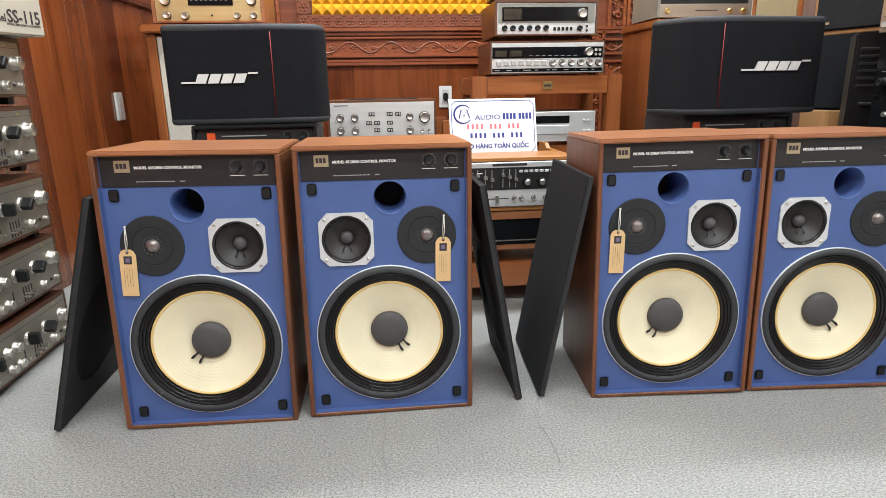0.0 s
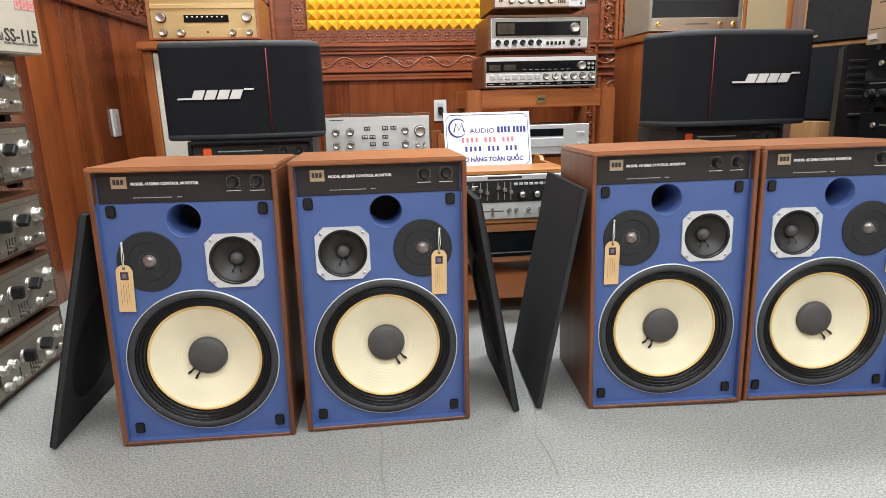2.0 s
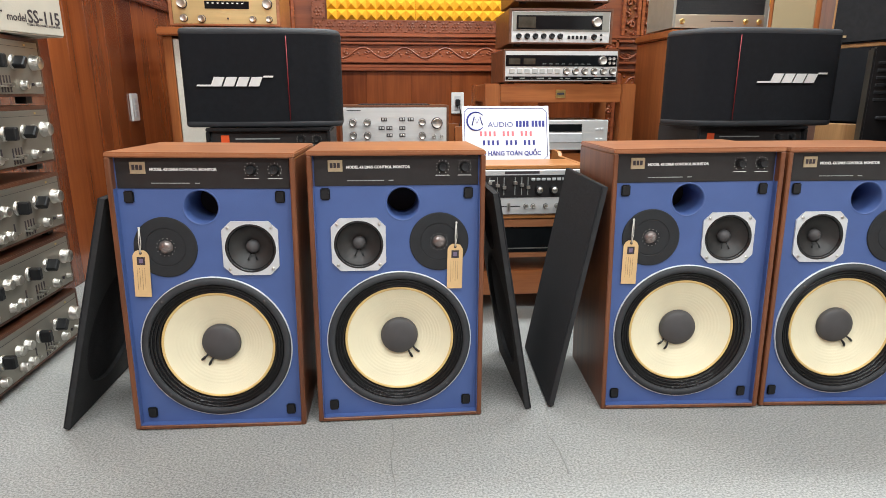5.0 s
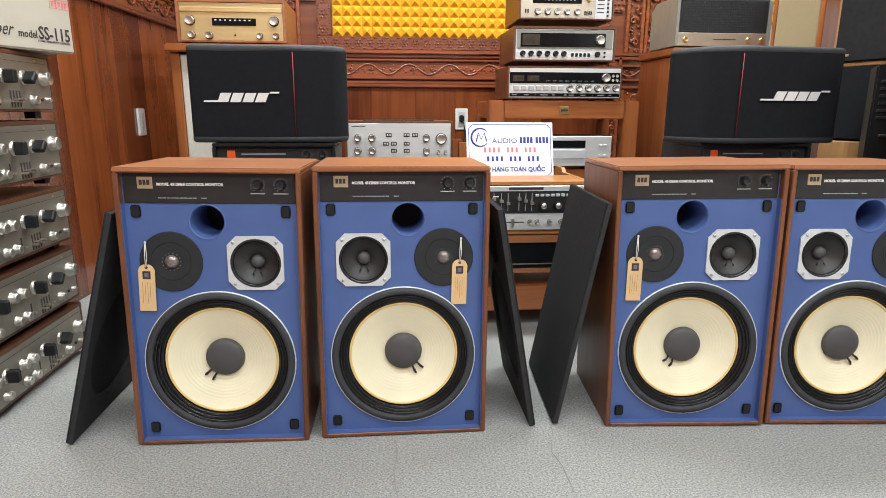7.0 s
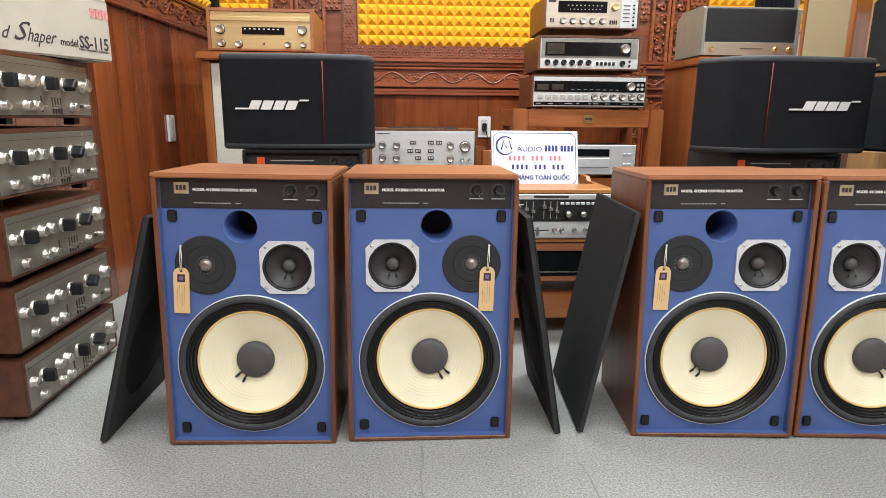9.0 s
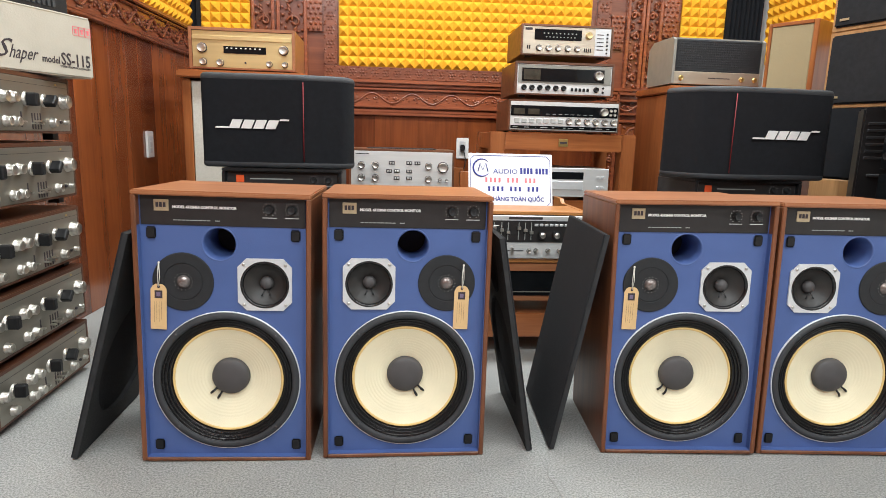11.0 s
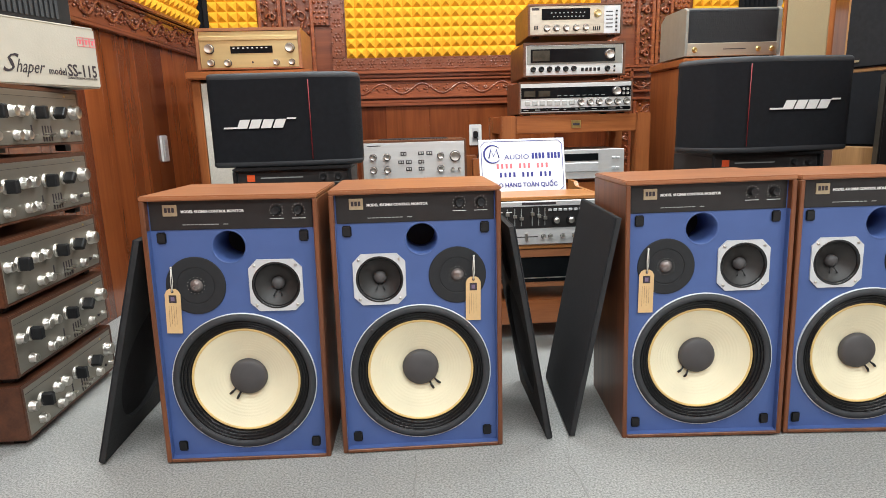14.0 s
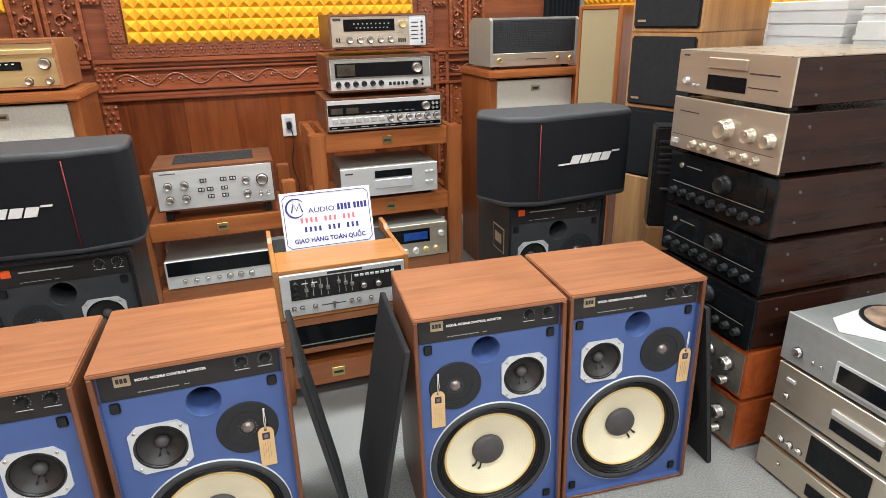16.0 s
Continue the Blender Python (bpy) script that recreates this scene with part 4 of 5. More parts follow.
oL = [(-0.565, 1.962), (-0.241, 1.935), (-0.108, 1.965), (-0.086, 2.006), (-0.095, 2.174), (-0.54, 2.194)]
wide_speaker("wide black cloth loudspeaker with rubbery caps and white wordmark", oL, Matrix(), 0.613, 0.904, ((-0.516, 1.958), (-0.296, 1.940), 0.735, 0.031), (-0.241, 1.933))
oR = [(0.974, 2.016), (1.036, 1.894), (1.138, 1.859), (1.505, 1.901), (1.539, 1.99), (1.508, 2.092), (1.018, 2.113)]
wide_speaker("wide black cloth loudspeaker angled aside with white wordmark", oR, Matrix(), 0.613, 0.912, ((1.205, 1.865), (1.446, 1.894), 0.747, 0.032), (1.135, 1.857))


# ---- hi-fi gear ----
def far(x, y, z, rz=0.0):
    """Place of a unit whose parts are drawn two per cent small."""
    return pose(x, y, z, 0, 0, rz) @ Matrix.Scale(1.02, 4)


def device(name, label, at, w, d, h, case, face, category="amplifier", group="hi-fi units", feet=0.012, wall=0.012, face_in=0.0, top_vent=False):
    """A hi-fi unit: case, front face towards -y, feet. Origin at the front's lower left corner."""
    th = thing(name, label, category, at, group)
    if wall:
        bm = shell(B(), 0, w, feet, h, 0, d, wall, wall * 0.6, 0.002)
        part("case", bm, case, th)
        part("face", box(B(), wall + 0.0008, w - wall - 0.0008, face_in, face_in + 0.008, feet + wall * 0.6 + 0.0008, h - wall - 0.0008, 0.001), face, th)
    else:
        part("case", box(B(), 0.002, w - 0.002, 0.008, d, feet + 0.002, h - 0.001, 0.002), case, th)
        part("face", box(B(), 0, w, 0, 0.0085, feet, h, 0.0015), face, th)
    for fx in (0.04, w - 0.04):
        for fy in (0.04, d - 0.04):
            if feet:
                part("foot", box(B(), fx - 0.014, fx + 0.014, fy - 0.014, fy + 0.014, 0, feet + 0.002), BLACK, th)
    if top_vent:
        part("vent_panel", box(B(), w * 0.16, w * 0.84, d * 0.25, d * 0.85, h - 0.001, h + 0.002), BLACK_M, th, "black vent panel")
        bm = B()
        for q in range(14):
            box(bm, w * 0.17, w * 0.83, d * (0.27 + q * 0.041), d * (0.285 + q * 0.041), h + 0.0015, h + 0.0035)
        part("vent_slats", bm, CHARCOAL, th)
    return th


def buttons(th, xs, z, w, h, m, y=0.0, proud=0.004, name="button"):
    me = meshed(name, box(B(), -w / 2, w / 2, -proud, 0.001, -h / 2, h / 2, min(w, h) * 0.12), m)
    for x in xs:
        placed(name, me, th, x, y, z)


def bars(th, items, m, y=0.0, name="print", proud=0.0006):
    bm = B()
    for x0, x1, z0, z1 in items:
        box(bm, x0, x1, y - proud, y + 0.0004, z0, z1)
    return part(name, bm, m, th)


# three receivers on the tall rack
r3 = device("receiver", "silver and black stereo receiver with row of square keys", far(0.569, 2.727, 0.757, -1), 0.507, 0.34, 0.143, CASEWOOD, SILVER, "receiver", wall=0.007, feet=0.006)
plate("dial_window", r3, 0.010, 0.497, 0.072, 0.118, GLASS)
plate("meter", r3, 0.022, 0.072, 0.080, 0.104, DIAL, -0.002)
plate("meter", r3, 0.086, 0.138, 0.080, 0.104, DIAL, -0.002)
bars(r3, [(0.17 + q * 0.028, 0.186 + q * 0.028, 0.081, 0.083) for q in range(8)], PRINT, -0.002)
plate("lower_strip", r3, 0.010, 0.497, 0.016, 0.030, GLASS)
bars(r3, [(0.02 + q * 0.042 + 0.01 * (q % 3), 0.042 + q * 0.042 + 0.01 * (q % 2), 0.021, 0.0245) for q in range(11)], PRINT, -0.002)
buttons(r3, [0.038 + q * 0.033 for q in range(7)], 0.052, 0.024, 0.022, KEY)
for q in range(6):
    knob(r3, 0.275 + q * 0.041, 0.052, 0.0125, CHROME, 0.016)
knob(r3, 0.432, 0.096, 0.017, CHROME, 0.018, -0.002)
for q in range(4):
    knob(r3, 0.464 + 0.018 * (q % 2), 0.086 + 0.018 * (q // 2), 0.006, CHROME, 0.008, -0.002)
r2 = device("receiver", "walnut-cased stereo receiver with wide dark tuning dial", far(0.593, 2.743, 0.917, -1), 0.452, 0.36, 0.152, CASEWOOD, SILVER, "receiver", wall=0.010, feet=0.008, face_in=0.004)
plate("dial_frame", r2, 0.016, 0.436, 0.060, 0.138, GREYMETAL, 0.004)
plate("dial_window", r2, 0.032, 0.405, 0.068, 0.124, GLASS, 0.002)
plate("dial_glow", r2, 0.04, 0.115, 0.074, 0.118, DIAL, 0.0, 0.001)
knob(r2, 0.378, 0.097, 0.019, CHROME, 0.02, 0.0)
bars(r2, [(0.345 + q * 0.009, 0.351 + q * 0.009, 0.128, 0.133) for q in range(7)], PRINT, 0.002)
for q in range(6):
    knob(r2, 0.043 + q * 0.036, 0.040, 0.010, BLACK, 0.018, 0.004)
buttons(r2, [0.262 + q * 0.018 for q in range(5)], 0.036, 0.011, 0.014, BLACK, 0.004)
knob(r2, 0.372, 0.038, 0.010, BLACK, 0.016, 0.004)
knob(r2, 0.404, 0.046, 0.004, BLACK, 0.006, 0.004)
knob(r2, 0.404, 0.028, 0.004, BLACK, 0.006, 0.004)
r1 = device("tuner_amplifier", "walnut-cased tuner amplifier with champagne face", far(0.616, 2.755, 1.095, -1), 0.416, 0.34, 0.138, CASEWOOD, CHAMPAGNE, "tuner", wall=0.008, feet=0.006, face_in=0.004)
plate("dial_window", r1, 0.060, 0.272, 0.072, 0.118, GLASS, 0.004)
bars(r1, [(0.10 + q * 0.018, 0.106 + q * 0.018, 0.098, 0.103) for q in range(9)] + [(0.11 + q * 0.016, 0.116 + q * 0.016, 0.083, 0.087) for q in range(9)], PRINT, 0.002)
plate("lower_face", r1, 0.010, 0.33, 0.014, 0.060, CHAMPAGNE, 0.004, 0.001)
knob(r1, 0.305, 0.096, 0.014, GOLD, 0.016, 0.004)
for q in range(5):
    knob(r1, 0.082 + q * 0.043, 0.038, 0.0115, CHROME, 0.016, 0.003)
buttons(r1, [0.030, 0.040], 0.040, 0.005, 0.016, BLACK, 0.003)
buttons(r1, [0.288 + q * 0.009 for q in range(4)], 0.034, 0.0045, 0.016, BLACK, 0.003)
plate("switch_panel", r1, 0.334, 0.404, 0.012, 0.128, BRIGHT, 0.004, 0.002)
bars(r1, [(0.342, 0.372, 0.100 - q * 0.016, 0.104 - q * 0.016) for q in range(5)], INK, 0.002)
buttons(r1, [0.388], 0.104, 0.008, 0.007, BLACK, 0.002)
for q in range(1, 6):
    buttons(r1, [0.388], 0.104 - q * 0.016, 0.008, 0.007, BLACK, 0.002)
bars(r1, [(0.018, 0.05, 0.112, 0.122)], INK, 0.004)


# wooden racks
def rack(label, x0, x1, y0, y1, posts, shelves, leg=0.062, badge_at=(), extra=()):
    th = thing("hifi_rack", label, "rack", Matrix(), "wooden racks")
    for lx in (x0, x1 - leg):
        for ly in (y0, y1 - leg):
            part("post", box(B(), lx, lx + leg, ly, ly + leg, 0, posts, 0.004, 2), RACKWOOD_V, th)
    for z0, z1 in shelves:
        bm = B()
        box(bm, x0 + leg + 0.0005, x1 - leg - 0.0005, y0 + 0.004, y0 + 0.03, z0, z1, 0.003, 2)
        part("front_rail", bm, RACKWOOD, th)
        for lx in (x0 + 0.01, x1 - leg + 0.01):
            part("side_rail", box(B(), lx, lx + 0.03, y0 + leg + 0.0005, y1 - leg - 0.0005, z0, z1, 0.003), RACKWOOD, th)
        part("shelf_board", box(B(), x0 + leg + 0.001, x1 - leg - 0.001, y0 + 0.031, y1 - 0.002, z1 - 0.02, z1 - 0.002), RACKWOOD, th)
    for bx, bz in badge_at:
        bd = part("badge", box(B(), bx - 0.022, bx + 0.022, y0 + 0.001, y0 + 0.0045, bz - 0.017, bz + 0.017, 0.001), BRASS, th, "small brass maker's badge")
        bm = B()
        box(bm, bx - 0.016, bx + 0.016, y0 + 0.0003, y0 + 0.0012, bz - 0.005, bz + 0.004)
        part("badge_mark", bm, INK, bd)
    return th


rack("tall reddish hardwood hi-fi rack carrying receivers", 0.49, 1.179, 2.728, 3.16, 0.757, ((0.676, 0.755), (0.367, 0.448), (0.053, 0.136)), 0.067, ((0.832, 0.714), (0.832, 0.407)))
rack("reddish hardwood hi-fi rack with amplifier and tuner", -0.25, 0.413, 2.725, 3.11, 0.57, ((0.363, 0.437), (0.066, 0.142)), 0.056, ((0.092, 0.401),))
rack("low reddish hardwood rack under the amplifier cases", 0.231, 0.706, 1.905, 2.27, 0.181, ((0.058, 0.142),), 0.051, ((0.43, 0.100),))

cdp = device("disc_player", "silver disc player with drawer on the rack shelf", far(0.609, 2.718, 0.448, -0.5), 0.437, 0.30, 0.148, GREYMETAL, SILVER, "disc player", wall=0, feet=0.018)
plate("display", cdp, 0.150, 0.318, 0.098, 0.130, GLASS)
plate("drawer", cdp, 0.150, 0.318, 0.050, 0.090, BRIGHT, 0, 0.005, "pale disc drawer", 0.002)
bars(cdp, [(0.02, 0.055, 0.122, 0.128)], INK)
buttons(cdp, [0.388, 0.408], 0.108, 0.014, 0.010, BRIGHT)
buttons(cdp, [0.388, 0.408], 0.062, 0.014, 0.010, BRIGHT)
sil = device("amplifier", "silver amplifier with a blue display on the bottom shelf", far(0.668, 2.698, 0.136, 0), 0.415, 0.30, 0.172, GREYMETAL, CHAMPAGNE, "amplifier", wall=0, feet=0.014)
plate("display_frame", sil, 0.13, 0.33, 0.085, 0.150, GLASS)
plate("display", sil, 0.205, 0.318, 0.098, 0.135, BLUELCD, -0.002)
knob(sil, 0.385, 0.118, 0.012, SILVER)
for q in range(5):
    knob(sil, 0.16 + q * 0.05, 0.045, 0.013, GOLD if q > 2 else SILVER, 0.014)
bm = B()
tube(bm, [(0.98 + 0.05 * math.cos(a * 0.5), 2.94 + 0.03 * math.sin(a * 0.5), 0.318 + 0.035 * abs(math.sin(a * 0.25))) for a in range(13)], 0.003, 6)
solo("signal_cable", bm, BLACK, "loop of thin black cable on an amplifier", "cable")

# control amplifier with wooden top on the other rack
lux = device("amplifier", "silver-faced amplifier in a reddish wood case with vented top", far(-0.151, 2.746, 0.438, 0), 0.472, 0.30, 0.222, CASEWOOD, SILVER, "amplifier", wall=0.009, feet=0.045, top_vent=True)
for q, (kx, kz, r) in enumerate(((0.055, 0.150, 0.0135), (0.117, 0.150, 0.0135), (0.055, 0.094, 0.0135), (0.117, 0.094, 0.0135), (0.355, 0.150, 0.0135), (0.355, 0.092, 0.0135), (0.42, 0.146, 0.021), (0.408, 0.088, 0.007), (0.44, 0.088, 0.006))):
    knob(lux, kx, kz, r, CHROME, 0.02)
for bx, bz in ((0.19, 0.162), (0.268, 0.162), (0.305, 0.162), (0.178, 0.125), (0.212, 0.125), (0.268, 0.125), (0.212, 0.094), (0.268, 0.094)):
    plate("switch_plate", lux, bx - 0.013, bx + 0.013, bz - 0.008, bz + 0.008, INK, 0, 0.001)
    buttons(lux, [bx - 0.005, bx + 0.006], bz, 0.007, 0.008, KEY, -0.001, name="switch")
bars(lux, [(0.03, 0.09, 0.198, 0.2015)], INK)
pio = device("tuner", "slim silver tuner with a black glass dial on the shelf", far(-0.164, 2.721, 0.142, 0), 0.44, 0.28, 0.128, GREYMETAL, SILVER, "tuner", wall=0, feet=0.006)
plate("dial_window", pio, 0.008, 0.43, 0.062, 0.124, GLASS)
for q in range(7):
    knob(pio, 0.07 + q * 0.045, 0.034, 0.008 if q < 4 else 0.011, CHROME, 0.012)

# cased equaliser amplifier below the sign
mc = thing("equaliser_amplifier", "silver equaliser amplifier in an open-topped orange wood case", "amplifier", far(0.258, 1.902, 0.320, 0), "hi-fi units")
bm = B()
prof = [(0, 0), (0.36, 0), (0.36, 0.185), (0.285, 0.185), (0.265, 0.170), (0.0, 0.170)]
for sx in (0, 0.408):
    vs = [[bm.verts.new((sx + e, y, z)) for y, z in prof] for e in (0, 0.014)]
    bm.faces.new(vs[0]), bm.faces.new(vs[1][::-1])
    for i in range(len(prof)):
        j = (i + 1) % len(prof)
        bm.faces.new((vs[0][i], vs[1][i], vs[1][j], vs[0][j]))
    part("case_side", bm, CASEPINE, mc)
    bm = B()
part("case_top", box(B(), 0.014, 0.408, 0.0, 0.17, 0.158, 0.170, 0.002), CASEPINE, mc)
part("case_base", box(B(), 0.014, 0.408, 0.0, 0.36, 0.0, 0.012, 0.002), CASEPINE, mc)
part("chassis_top", box(B(), 0.016, 0.406, 0.17, 0.355, 0.12, 0.15), BLACK_M, mc)
part("face", box(B(), 0.0155, 0.4065, -0.008, 0.004, 0.016, 0.156, 0.002), SILVER, mc)
plate("black_panel", mc, 0.045, 0.395, 0.070, 0.140, PLATE, -0.008)
for q in range(2):
    knob(mc, 0.060, 0.088 + q * 0.034, 0.009, BLACK, 0.014, -0.010)
    kn = knob(mc, 0.270 + q * 0.047, 0.094, 0.0125, BLACK, 0.014, -0.010)
    part("knob_cap", lathe(B(), [(0.0095, 0), (0.009, -0.001), (0, -0.001)], 0, 0, 16, -0.0142), CHROME, kn)
for q, kx in enumerate((0.092, 0.113, 0.137, 0.158, 0.193, 0.214, 0.234)):
    plate("slider_slot", mc, kx - 0.0012, kx + 0.0012, 0.078, 0.134, PRINT, -0.010, 0.0004)
    kz = 0.098 + 0.007 * ((q * 2) % 3)
    plate("slider", mc, kx - 0.0055, kx + 0.0055, kz, kz + 0.009, CHROME, -0.010, 0.010)
buttons(mc, [0.250 + q * 0.0165 for q in range(8)], 0.127, 0.012, 0.008, BRIGHT, -0.010)
bars(mc, [(0.16, 0.27, 0.144, 0.152)], INK, -0.008)
bars(mc, [(0.05 + q * 0.03, 0.068 + q * 0.03, 0.122, 0.125) for q in range(3)], WHITE, -0.010)
plate("slider_slot", mc, 0.135, 0.212, 0.040, 0.043, INK, -0.008, 0.0006)
plate("slider", mc, 0.170, 0.178, 0.030, 0.053, CHROME, -0.008, 0.010)
for q, kx in enumerate((0.05, 0.075, 0.115, 0.230, 0.253, 0.293, 0.330, 0.37)):
    knob(mc, kx, 0.042, 0.0065, CHROME, 0.010, -0.008)
b2 = device("amplifier", "orange wood-cased amplifier with black glass front", far(0.258, 1.907, 0.181, 0), 0.425, 0.34, 0.134, WALNUT, GLASS, "amplifier", wall=0.026, feet=0.006, face_in=0.006)
bars(b2, [(0.03, 0.395, 0.034, 0.038)], CHROME, 0.006)
knob(b2, 0.37, 0.07, 0.016, BLACK, 0.014, 0.006)

# shop sign leaning in the case
sg = thing("shop_sign", "white plastic sign board with blue border and red and navy print", "sign", far(0.314, 2.095, 0.481) @ pose(0, 0, 0, -15.0, 0, 1.0))
SGW, SGH = 0.303, 0.194
part("board", box(B(), 0, SGW, 0, 0.004, 0, SGH, 0.001), BOARD, sg)
ch = 0.014
cut = [(ch, 0), (SGW - ch, 0), (SGW, ch), (SGW, SGH - ch), (SGW - ch, SGH), (ch, SGH), (0, SGH - ch), (0, ch)]
bm = B()
for (xa, za), (xb, zb2) in zip(cut, cut[1:] + cut[:1]):
    f = lambda v, m: m / 2 + (v - m / 2) * (1 - 0.016 / m)
    tube(bm, [(f(xa, SGW), -0.0002, f(za, SGH)), (f(xb, SGW), -0.0002, f(zb2, SGH))], 0.0011, 4)
part("border", bm, NAVY, sg)
bm = B()
ring = [(0.048 + 0.031 * math.cos(a), -0.0004, 0.142 + 0.031 * math.sin(a)) for a in [math.radians(40 + q * 10) for q in range(29)]]
tube(bm, ring, [0.0012 + 0.0022 * math.sin(math.pi * q / 28) for q in range(29)], 5)
tube(bm, [(0.034, -0.0004, 0.128), (0.042, -0.0004, 0.158), (0.051, -0.0004, 0.134), (0.062, -0.0004, 0.158), (0.070, -0.0004, 0.128)], 0.0022, 5)
part("round_emblem", bm, NAVY, sg, "round navy emblem")


def print_bar(name, x0, x1, z0, z1, m):
    part(name, box(B(), x0, x1, -0.0006, 0.0004, z0, z1), m, sg)


lettering("AUDIO", 0.024, NAVY, sg, 0.088, -0.0008, 0.122, 0, 0.088)
for q in range(8):
    o = 0.007 if q > 3 else 0
    print_bar("name_print", 0.186 + q * 0.0122 + o, 0.1945 + q * 0.0122 + o, 0.122, 0.143, NAVY)
for q in range(12):
    if q not in (4, 8):
        print_bar("number_print", 0.060 + q * 0.0158, 0.0675 + q * 0.0158, 0.090, 0.107, REDINK)
        print_bar("number_print", 0.070 + q * 0.0158, 0.0775 + q * 0.0158, 0.059, 0.076, NAVY)
lettering("GIAO HÀNG TOÀN QUỐC", 0.021, NAVY, sg, 0.032, -0.0008, 0.024, 0, 0.24, bold=0.0005)


# ---- tall cabinets behind ----
def grille_cabinet(label, x0, x1, y0, y1, top, grille_z, low_rail):
    th = thing("floor_speaker", label, "loudspeaker", Matrix(), "tall wooden loudspeakers")
    bm = B()
    box(bm, x0 + 0.012, x0 + 0.05, y0 + 0.006, y1, 0.0, top - 0.035, 0.003)
    part("side", bm, RACKWOOD_V, th)
    part("side", box(B(), x1 - 0.05, x1 - 0.012, y0 + 0.006, y1, 0.0, top - 0.035, 0.003), RACKWOOD_V, th)
    part("top", box(B(), x0, x1, y0 - 0.02, y1, top - 0.034, top, 0.006, 2), RACKWOOD, th)
    part("bottom_rail", box(B(), x0 + 0.051, x1 - 0.051, y0 + 0.004, y0 + 0.04, low_rail, low_rail + 0.045, 0.003), RACKWOOD, th)
    part("back_board", box(B(), x0 + 0.051, x1 - 0.051, y1 - 0.02, y1, 0.02, top - 0.036), CARVED_D, th)
    part("grille", box(B(), x0 + 0.052, x1 - 0.052, y0 + 0.012, y0 + 0.03, low_rail + 0.046, grille_z, 0.003), GRILLWHITE, th, "pale woven grille cloth")
    part("lower_grille", box(B(), x0 + 0.052, x1 - 0.052, y0 + 0.016, y0 + 0.03, 0.06, low_rail - 0.001, 0.003), GRILLWHITE, th)
    c = (x0 + x1) / 2
    bd = part("badge", box(B(), c - 0.022, c + 0.022, y0 + 0.008, y0 + 0.0125, grille_z - 0.05, grille_z - 0.026, 0.001), BADGE, th)
    part("badge_mark", box(B(), c - 0.015, c + 0.015, y0 + 0.0072, y0 + 0.0085, grille_z - 0.043, grille_z - 0.034), INK, bd)
    return th


grille_cabinet("tall wooden loudspeaker with pale grille under a gold amplifier", -0.892, -0.341, 2.778, 3.15, 0.984, 0.939, 0.27)
grille_cabinet("tall wooden loudspeaker with pale grille under a grey amplifier", 1.300, 1.79, 2.707, 3.08, 0.986, 0.940, 0.27)

gd = device("amplifier", "gold-faced amplifier in a walnut case on a cabinet", far(-0.852, 2.817, 0.984, 0.5), 0.45, 0.32, 0.184, WALNUT, GOLD, "amplifier", wall=0.013, feet=0.010, face_in=0.006)
plate("face_lip", gd, 0.014, 0.436, 0.132, 0.150, GOLD, 0.006, 0.006, "", 0.002)
plate("dial_window", gd, 0.145, 0.325, 0.078, 0.108, GLASS, 0.006)
bars(gd, [(0.155 + q * 0.02, 0.163 + q * 0.02, 0.098, 0.102) for q in range(8)], WHITE, 0.004)
for kx, kz, r in ((0.055, 0.098, 0.018), (0.400, 0.098, 0.018), (0.058, 0.040, 0.0135), (0.130, 0.038, 0.0135), (0.338, 0.038, 0.0115), (0.405, 0.038, 0.0115)):
    knob(gd, kx, kz, r, CHROME, 0.02, 0.006)
knob(gd, 0.236, 0.04, 0.004, INK, 0.004, 0.006, False)

# grey valve amplifier with mesh cover
va = thing("valve_amplifier", "grey valve amplifier with a dark mesh cover", "amplifier", far(1.330, 2.749, 0.986, -0.5) @ Matrix.Diagonal((1.035, 1, 1.11, 1)), "hi-fi units")
bm = B()
prof = [(0, 0.012), (0.27, 0.012), (0.27, 0.17), (0.22, 0.197), (0.02, 0.197), (0, 0.185)]
for e in ((0, 0.012), (0.408, 0.42)):
    vs = [[bm.verts.new((x, y, z)) for y, z in prof] for x in e]
    bm.faces.new(vs[0]), bm.faces.new(vs[1][::-1])
    for i in range(len(prof)):
        j = (i + 1) % len(prof)
        bm.faces.new((vs[0][i], vs[1][i], vs[1][j], vs[0][j]))
    part("side_panel", bm, GREYMETAL, va)
    bm = B()
part("chassis", box(B(), 0.012, 0.408, 0.004, 0.27, 0.012, 0.062, 0.001), CHAMPAGNE, va)
part("mesh_cover", box(B(), 0.012, 0.408, 0.012, 0.262, 0.063, 0.190, 0.002), RUBBER, va)
bm = B()
for q in range(40):
    x = 0.016 + q * 0.0098
    box(bm, x, x + 0.003, 0.0095, 0.0125, 0.064, 0.188)
for q in range(13):
    z = 0.068 + q * 0.0095
    box(bm, 0.013, 0.407, 0.0085, 0.011, z, z + 0.0026)
part("mesh", bm, CHARCOAL, va)
part("top_plate", box(B(), 0.0125, 0.4075, 0.02, 0.22, 0.190, 0.196), GREYMETAL, va)
for kx in (0.045, 0.325, 0.385):
    knob(va, kx, 0.036, 0.009, BRASS, 0.010, 0.004)
bars(va, [(0.17, 0.27, 0.036, 0.039)], INK, 0.004)
for fx in (0.04, 0.38):
    part("foot", box(B(), fx - 0.012, fx + 0.012, 0.03, 0.055, 0, 0.013), BLACK, va)

